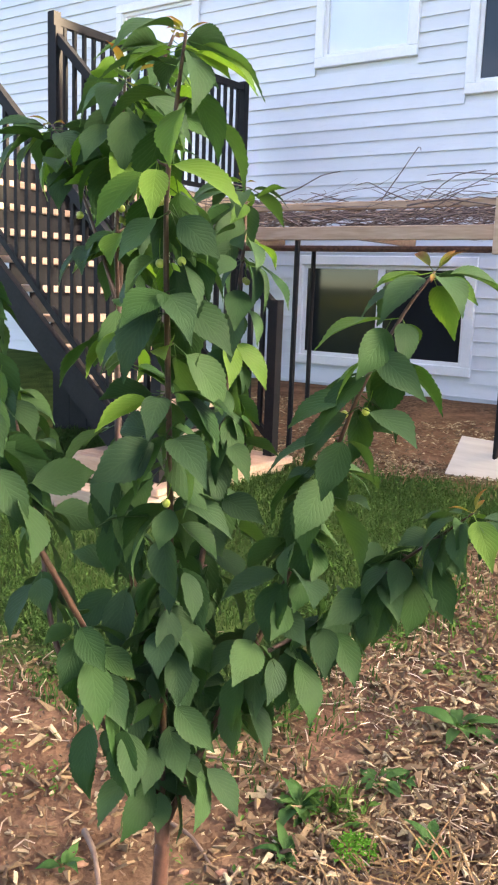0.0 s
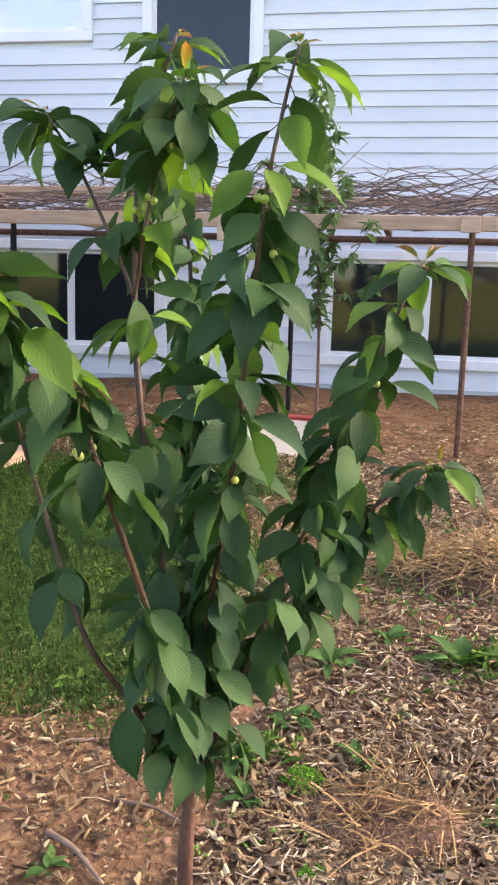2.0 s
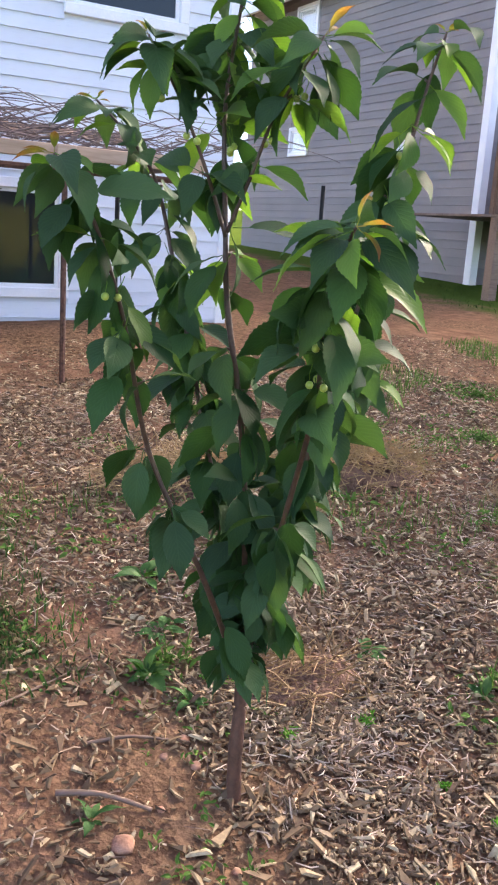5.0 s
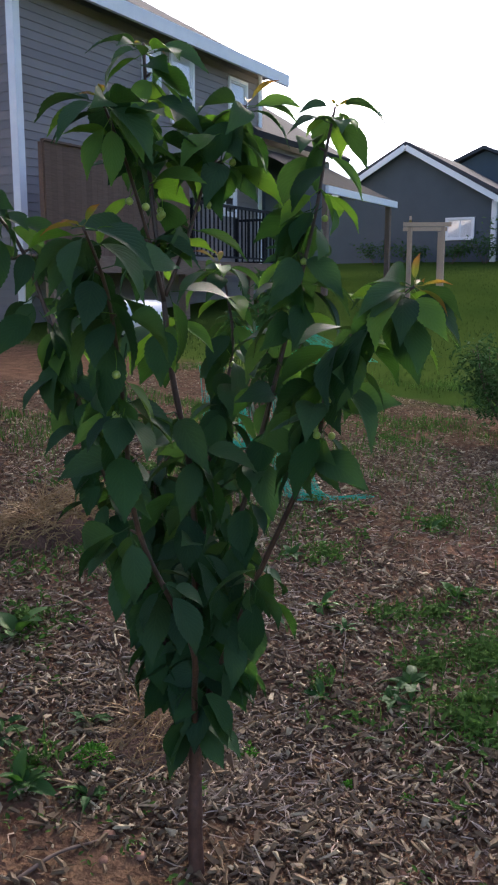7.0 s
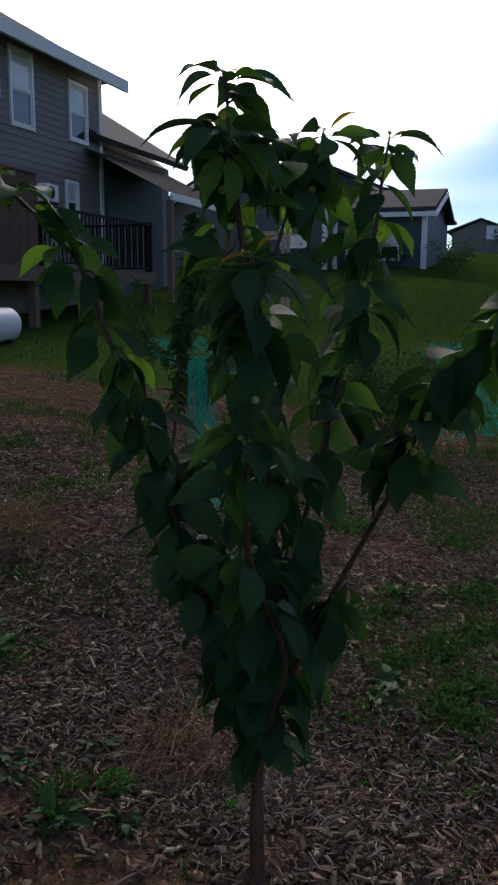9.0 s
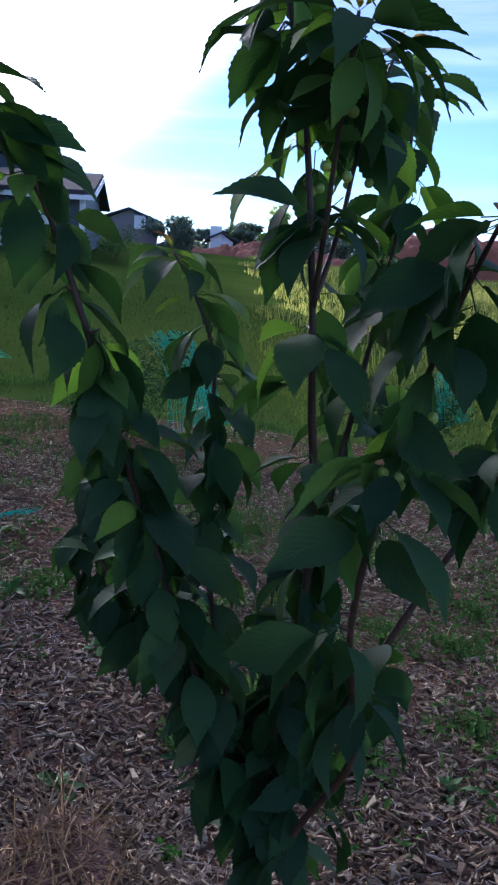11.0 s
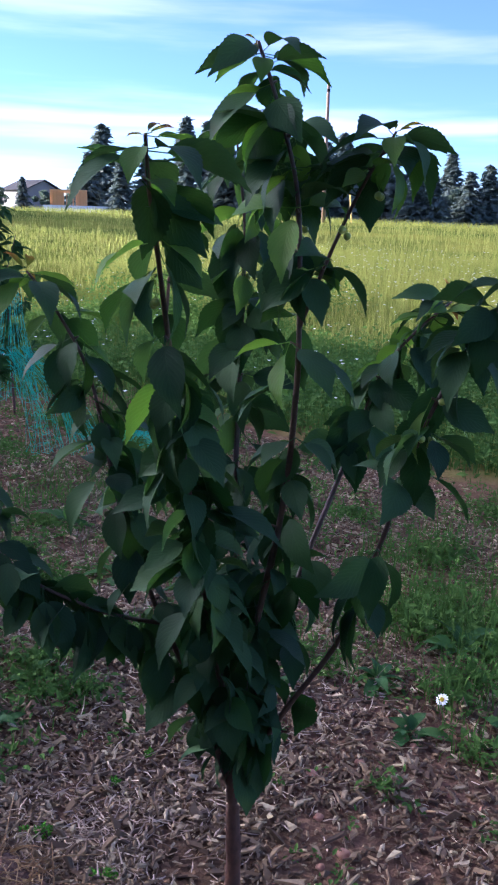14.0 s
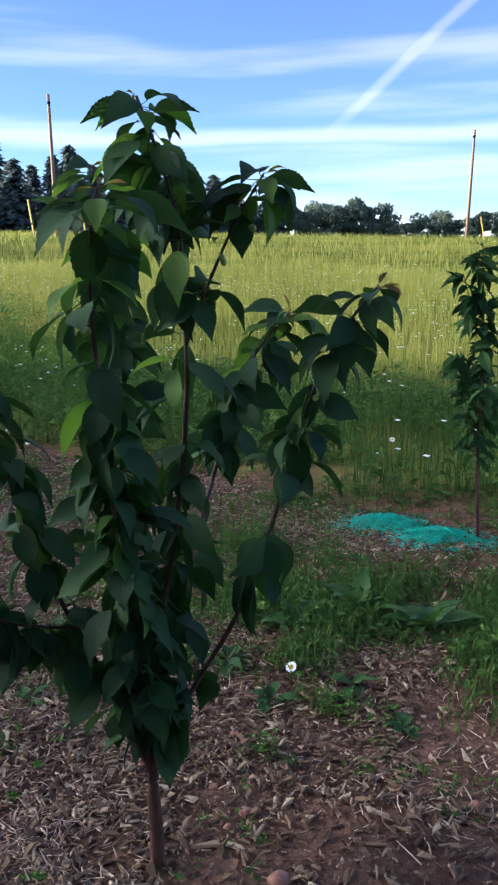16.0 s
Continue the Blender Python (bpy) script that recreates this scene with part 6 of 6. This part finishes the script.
def post(x, y, top, r, mat, label, lean=(0, 0)):
    g = floor_at(x, y)
    ob = part("post", tube([(x, y, g - 0.05), (x + lean[0], y + lean[1], top)], r, r, 8), mat)
    return tagged(ob, label, "post")


post(5.04, -5.1, 1.05, 0.02, M_RUST, "rusty steel post at the meadow's edge", (-0.12, 0))
post(2.66, 6.82, 1.9, 0.02, M_BLACKMETAL, "black metal post near the house corner")

# ---- the distance ----
def bearing(heading, dist, x=-2.1, y=2.6):
    """A point at a compass heading (clockwise from +y) and a distance from the yard."""
    return x + dist * math.sin(radians(heading)), y + dist * math.cos(radians(heading))


def spruce_meshes(seed, h=12.0, wide=2.2):
    """Trunk and crown of a spruce: whorls of drooping boughs cut into small sprays."""
    rng = random.Random(seed)
    trunk = mesh_of("trunk", tube([(0, 0, -1), (0, 0, h * 0.5), (0, 0, h)], 0.16, 0.02, 6), M_BARK)
    verts, faces = [], []
    z = h * 0.08
    while z < h * 0.99:
        s = 1 - z / h
        reach = wide * (s ** 0.8) * rng.uniform(0.8, 1.15) + 0.15
        for k in range(5 + int(5 * s)):
            if rng.random() < 0.12:
                continue
            a = rng.uniform(0, 6.28)
            r = reach * rng.uniform(0.6, 1.1)
            steps = 3 + int(4 * s)
            for i in range(steps):
                u = (i + 0.6) / steps
                c = Vector((r * u * math.cos(a), r * u * math.sin(a), z - 0.35 * r * u * u + 0.12 * rng.random()))
                size = (0.55 * (1 - 0.4 * u) + 0.2) * rng.uniform(0.8, 1.3)
                m = Matrix.Translation(c) @ Euler((rng.gauss(0, 0.5), 0.4 + rng.gauss(0, 0.4), a + rng.gauss(0, 0.6))).to_matrix().to_4x4()
                b = len(verts)
                for q in ((-0.5 * size, 0, 0.1 * size), (0, -0.45 * size, -0.15 * size), (0.9 * size, 0, -0.2 * size), (0, 0.45 * size, -0.15 * size)):
                    verts.append(tuple(m @ Vector(q)))
                faces += [(b, b + 1, b + 2), (b, b + 2, b + 3)]
        z += 0.20 + 0.14 * s
    me = bpy.data.meshes.new("crown")
    me.from_pydata(verts, [], faces)
    me.materials.append(M_CONIFER_HAZED)
    return trunk, me


def broad_meshes(seed, h=6.0, wide=3.0, n=2600):
    rng = random.Random(seed)
    trunk = mesh_of("trunk", tube([(0, 0, -1), (0.1, 0, h * 0.4), (0, 0.1, h * 0.7)], 0.18, 0.06, 6), M_BARK)
    blobs = [(Vector((rng.gauss(0, wide * 0.3), rng.gauss(0, wide * 0.3), h * rng.uniform(0.12, 0.8))), rng.uniform(0.28, 0.5) * wide * 0.75) for i in range(14)]
    verts, faces = [], []
    for i in range(n):
        c, r = rng.choice(blobs)
        d = Vector((rng.gauss(0, 1), rng.gauss(0, 1), rng.gauss(0, 1))).normalized() * r * rng.uniform(0.55, 1.08)
        p = c + d * (1 if d.z > 0 else 0.8)
        if p.z < 0.2:
            continue
        size = rng.uniform(0.16, 0.34)
        m = Matrix.Translation(p) @ Euler((rng.uniform(0, 3), rng.uniform(0, 3), rng.uniform(0, 6))).to_matrix().to_4x4()
        b = len(verts)
        for q in ((-size, 0, 0), (0, -0.6 * size, 0.1), (size, 0, 0), (0, 0.6 * size, 0.1)):
            verts.append(tuple(m @ Vector(q)))
        faces.append((b, b + 1, b + 2, b + 3))
    me = bpy.data.meshes.new("crown")
    me.from_pydata(verts, [], faces)
    me.materials.append(M_BROADLEAF_HAZED)
    return trunk, me


SPRUCES = [spruce_meshes(i, 12.0, w) for i, w in enumerate((2.9, 3.4, 2.5))]
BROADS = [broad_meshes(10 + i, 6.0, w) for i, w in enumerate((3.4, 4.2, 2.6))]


PALE = broad_meshes(31, 6.0, 3.6, 3200)
PALE[1].materials[0] = M_PALELEAF


def far_tree(kind, heading, dist, top, scale_wide, k):
    """A tree whose tip stands at the elevation top, in degrees, as seen from the yard."""
    x, y = bearing(heading, dist)
    g = ground_z(x, y) - 0.3
    high = 1.6 + dist * math.tan(radians(top)) - g
    trunk, crown = PALE if kind == "pale" else (SPRUCES if kind == "spruce" else BROADS)[k % 3]
    full = 12.0 if kind == "spruce" else 6.0
    t = thing("spruce" if kind == "spruce" else "tree", "dark green spruce in the row beyond the meadow" if kind == "spruce" else "fresh light green tree beside a small shed" if kind == "pale" else "round-crowned leafy tree beyond the meadow", "tree", (x, y, g), "trees beyond the meadow")
    if 91 < heading < 103:
        scale_wide *= 1.9
    wide = scale_wide * (1.7 if kind == "spruce" else 1.0) * high / full
    t.scale = (wide, wide, high / full)
    t.rotation_euler = (0, 0, k * 1.7)
    piece("trunk", trunk, t, Matrix())
    piece("crown", crown, t, Matrix())
    return t


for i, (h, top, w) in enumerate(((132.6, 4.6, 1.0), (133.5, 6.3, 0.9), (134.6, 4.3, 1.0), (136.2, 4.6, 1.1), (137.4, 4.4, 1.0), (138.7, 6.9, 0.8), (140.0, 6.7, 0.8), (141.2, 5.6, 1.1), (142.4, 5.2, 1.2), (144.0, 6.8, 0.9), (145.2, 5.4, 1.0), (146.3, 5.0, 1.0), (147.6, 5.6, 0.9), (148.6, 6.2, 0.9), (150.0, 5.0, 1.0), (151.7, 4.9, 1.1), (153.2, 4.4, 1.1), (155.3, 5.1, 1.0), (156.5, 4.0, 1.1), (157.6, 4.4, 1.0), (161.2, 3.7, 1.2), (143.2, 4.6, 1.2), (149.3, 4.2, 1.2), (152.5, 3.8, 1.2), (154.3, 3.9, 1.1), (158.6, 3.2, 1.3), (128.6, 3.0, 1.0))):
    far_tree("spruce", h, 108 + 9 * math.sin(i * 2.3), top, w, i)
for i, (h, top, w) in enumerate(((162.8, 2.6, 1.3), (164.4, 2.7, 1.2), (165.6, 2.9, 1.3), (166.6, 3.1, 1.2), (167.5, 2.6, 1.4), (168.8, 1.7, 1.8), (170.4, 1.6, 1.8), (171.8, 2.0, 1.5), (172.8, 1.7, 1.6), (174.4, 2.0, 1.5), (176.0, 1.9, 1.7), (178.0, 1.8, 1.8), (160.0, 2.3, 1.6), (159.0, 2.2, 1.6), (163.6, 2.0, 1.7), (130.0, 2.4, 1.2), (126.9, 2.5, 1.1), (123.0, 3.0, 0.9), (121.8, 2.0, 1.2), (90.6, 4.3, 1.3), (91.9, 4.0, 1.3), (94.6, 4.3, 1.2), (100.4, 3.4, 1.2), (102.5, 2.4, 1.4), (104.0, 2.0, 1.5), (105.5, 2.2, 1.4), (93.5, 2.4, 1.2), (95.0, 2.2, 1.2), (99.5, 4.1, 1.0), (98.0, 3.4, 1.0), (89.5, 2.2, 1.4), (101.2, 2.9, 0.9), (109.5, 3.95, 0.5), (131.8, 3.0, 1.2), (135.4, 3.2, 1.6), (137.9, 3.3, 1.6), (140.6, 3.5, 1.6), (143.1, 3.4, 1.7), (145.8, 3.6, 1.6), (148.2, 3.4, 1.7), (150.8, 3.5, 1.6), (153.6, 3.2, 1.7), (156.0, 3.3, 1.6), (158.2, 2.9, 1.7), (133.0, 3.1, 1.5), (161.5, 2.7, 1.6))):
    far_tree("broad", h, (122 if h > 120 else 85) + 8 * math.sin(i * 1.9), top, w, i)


far_tree("pale", 97.2, 88, 5.3, 0.45, 5)


def utility_pole(heading, dist, top, lean, label):
    x, y = bearing(heading, dist)
    g = ground_z(x, y)
    z = 1.6 + dist * math.tan(radians(top))
    t = thing("utility_pole", label, "utility pole", (x, y, g))
    part("shaft", tube([(0, 0, -0.5), (lean, 0, z - g)], 0.15, 0.10, 10), M_POLE, t, smooth=True)
    part("band", tube([(lean * 0.93, 0, (z - g) * 0.93), (lean * 0.935, 0, (z - g) * 0.95)], 0.125, 0.125, 10), M_BLACKMETAL, t)
    return t


utility_pole(147.5, 62, 9.1, 0.05, "tall weathered wooden utility pole in the meadow")
utility_pole(173.5, 78, 6.65, -0.35, "leaning wooden utility pole in the meadow")
utility_pole(121.0, 120, 5.0, 0.0, "distant wooden utility pole beside the road")
for h, d, top in ((146.1, 60, 3.0), (174.6, 74, 1.5), (149.3, 66, 3.2)):
    x, y = bearing(h, d)
    ob = part("marker_stake", bar((x, y, ground_z(x, y) - 0.2), (x + 0.35, y, 1.6 + d * math.tan(radians(top))), 0.09), M_YSTAKE)
    tagged(ob, "yellow guy-wire marker leaning in the meadow", "marker", "guy-wire markers")


def earth_mound(heading, dist, half, high, label):
    """A heap of red soil far out beyond the lawn."""
    cx, cy = bearing(heading, dist)
    bm = bmesh.new()
    n, m = 90, 40
    grid = []
    ax = Vector((math.sin(radians(202)), math.cos(radians(202)), 0))
    ay = Vector((math.sin(radians(112)), math.cos(radians(112)), 0))
    for i in range(n):
        row = []
        for j in range(m):
            s, t = i / (n - 1) * 2 - 1, j / (m - 1) * 2 - 1
            p = Vector((cx, cy, 0)) + ax * s * half + ay * t * 5
            z = high * max(0, 1 - abs(s) ** 2.6) * max(0, 1 - t * t) ** 0.8 * (0.85 + 0.3 * noise.noise(Vector((s * 3, t * 2, 1)))) + 0.55 * noise.noise(Vector((s * 9, t * 6, 2))) + 0.28 * noise.noise(Vector((s * 26, t * 14, 5)))
            row.append(bm.verts.new((p.x, p.y, ground_z(p.x, p.y) - 0.25 + max(0, z))))
        grid.append(row)
    for i in range(n - 1):
        for j in range(m - 1):
            bm.faces.new((grid[i][j], grid[i + 1][j], grid[i + 1][j + 1], grid[i][j + 1]))
    bmesh.ops.recalc_face_normals(bm, faces=bm.faces)
    return tagged(part("soil_mound", bm, M_EARTHMOUND, smooth=True), label, "soil heap")


earth_mound(109.6, 72, 10.8, 4.3, "large heap of bare red soil beyond the lawn")
earth_mound(97.5, 74, 7.5, 1.5, "low bank of red soil beside the large heap")


def framed_house():
    """A house under construction: bare timber walls on a pale slab."""
    x, y = bearing(131.3, 101)
    t = thing("framed_house", "timber-framed house under construction on a slab", "building", (x, y, ground_z(x, y)))
    t.rotation_euler = (0, 0, radians(-131))
    t.scale = (0.58, 0.58, 0.66)
    part("slab", box(-4.5, 15.0, -4, 4, -0.5, 0.9), M_WHITE, t)
    part("top_plate", box(-3.2, 3.6, -3.9, -3.7, 3.1, 3.4), M_FRAMING, t)
    part("top_plate", box(-3.2, 3.6, 3.7, 3.9, 3.1, 3.4), M_FRAMING, t)
    part("sheathing", box(-3.2, -0.6, -3.68, -3.6, 0.9, 3.1), M_FRAMING, t)
    part("sheathing", box(1.6, 3.6, -3.68, -3.6, 0.9, 3.1), M_FRAMING, t)
    for i in range(12):
        part("stud", box(-3.2 + 0.6 * i, -3.08 + 0.6 * i, -3.9, -3.75, 0.9, 3.1), M_FRAMING, t)
        part("stud", box(-3.2 + 0.6 * i, -3.08 + 0.6 * i, 3.75, 3.9, 0.9, 3.1), M_FRAMING, t)
    x, y = bearing(141.4, 112)
    g = ground_z(x, y)
    k = thing("lumber_stack", "stack of new lumber at the edge of the meadow", "lumber", (x, y, g))
    k.rotation_euler = (0, 0, radians(-141.4))
    for i in (-2.6, 0.0, 2.6):
        part("bearer", box(i - 0.2, i + 0.2, -0.6, 0.6, -0.3, 3.9 - g), M_OLDWOOD, k)
    for i in range(4):
        part("board", box(-3.4 + 0.25 * i, 3.2 - 0.1 * i, -0.55, 0.55, 3.91 + 0.28 * i - g, 4.16 + 0.28 * i - g, 0.01), M_FRAMING, k)
    return t


framed_house()
for lab, h, d, w, hi, mat, al in (("grey distant house with a low roof", 129.2, 160, 8, 4.8, M_SIDING2, "x"), ("distant taupe house behind the lawn", 87.6, 84, 5, 2.9, M_SIDING2, "x"),
                                 ("small pale shed under a light green tree", 97.5, 80, 2.8, 2.6, M_FOUND, "x"), ("pale blue shed at the edge of a far lawn", 93.4, 80, 2.0, 1.8, M_SIDING, "x"), ("long low grey roof beyond the meadow", 117.5, 140, 14, 4.2, M_SIDING2, "y")):
    x, y = bearing(h, d)
    g = ground_z(x, y)
    far_house(lab, x - 3, x + 3, y - w / 2, y + w / 2, g, g + hi * 0.62, g + hi, mat, al)
x, y = bearing(108.8, 19)
shrub("small upright cypress on the mown lawn", x, y, 0.7, 1.5, 500, 0.10, M_CONIFER_HAZED, 9)
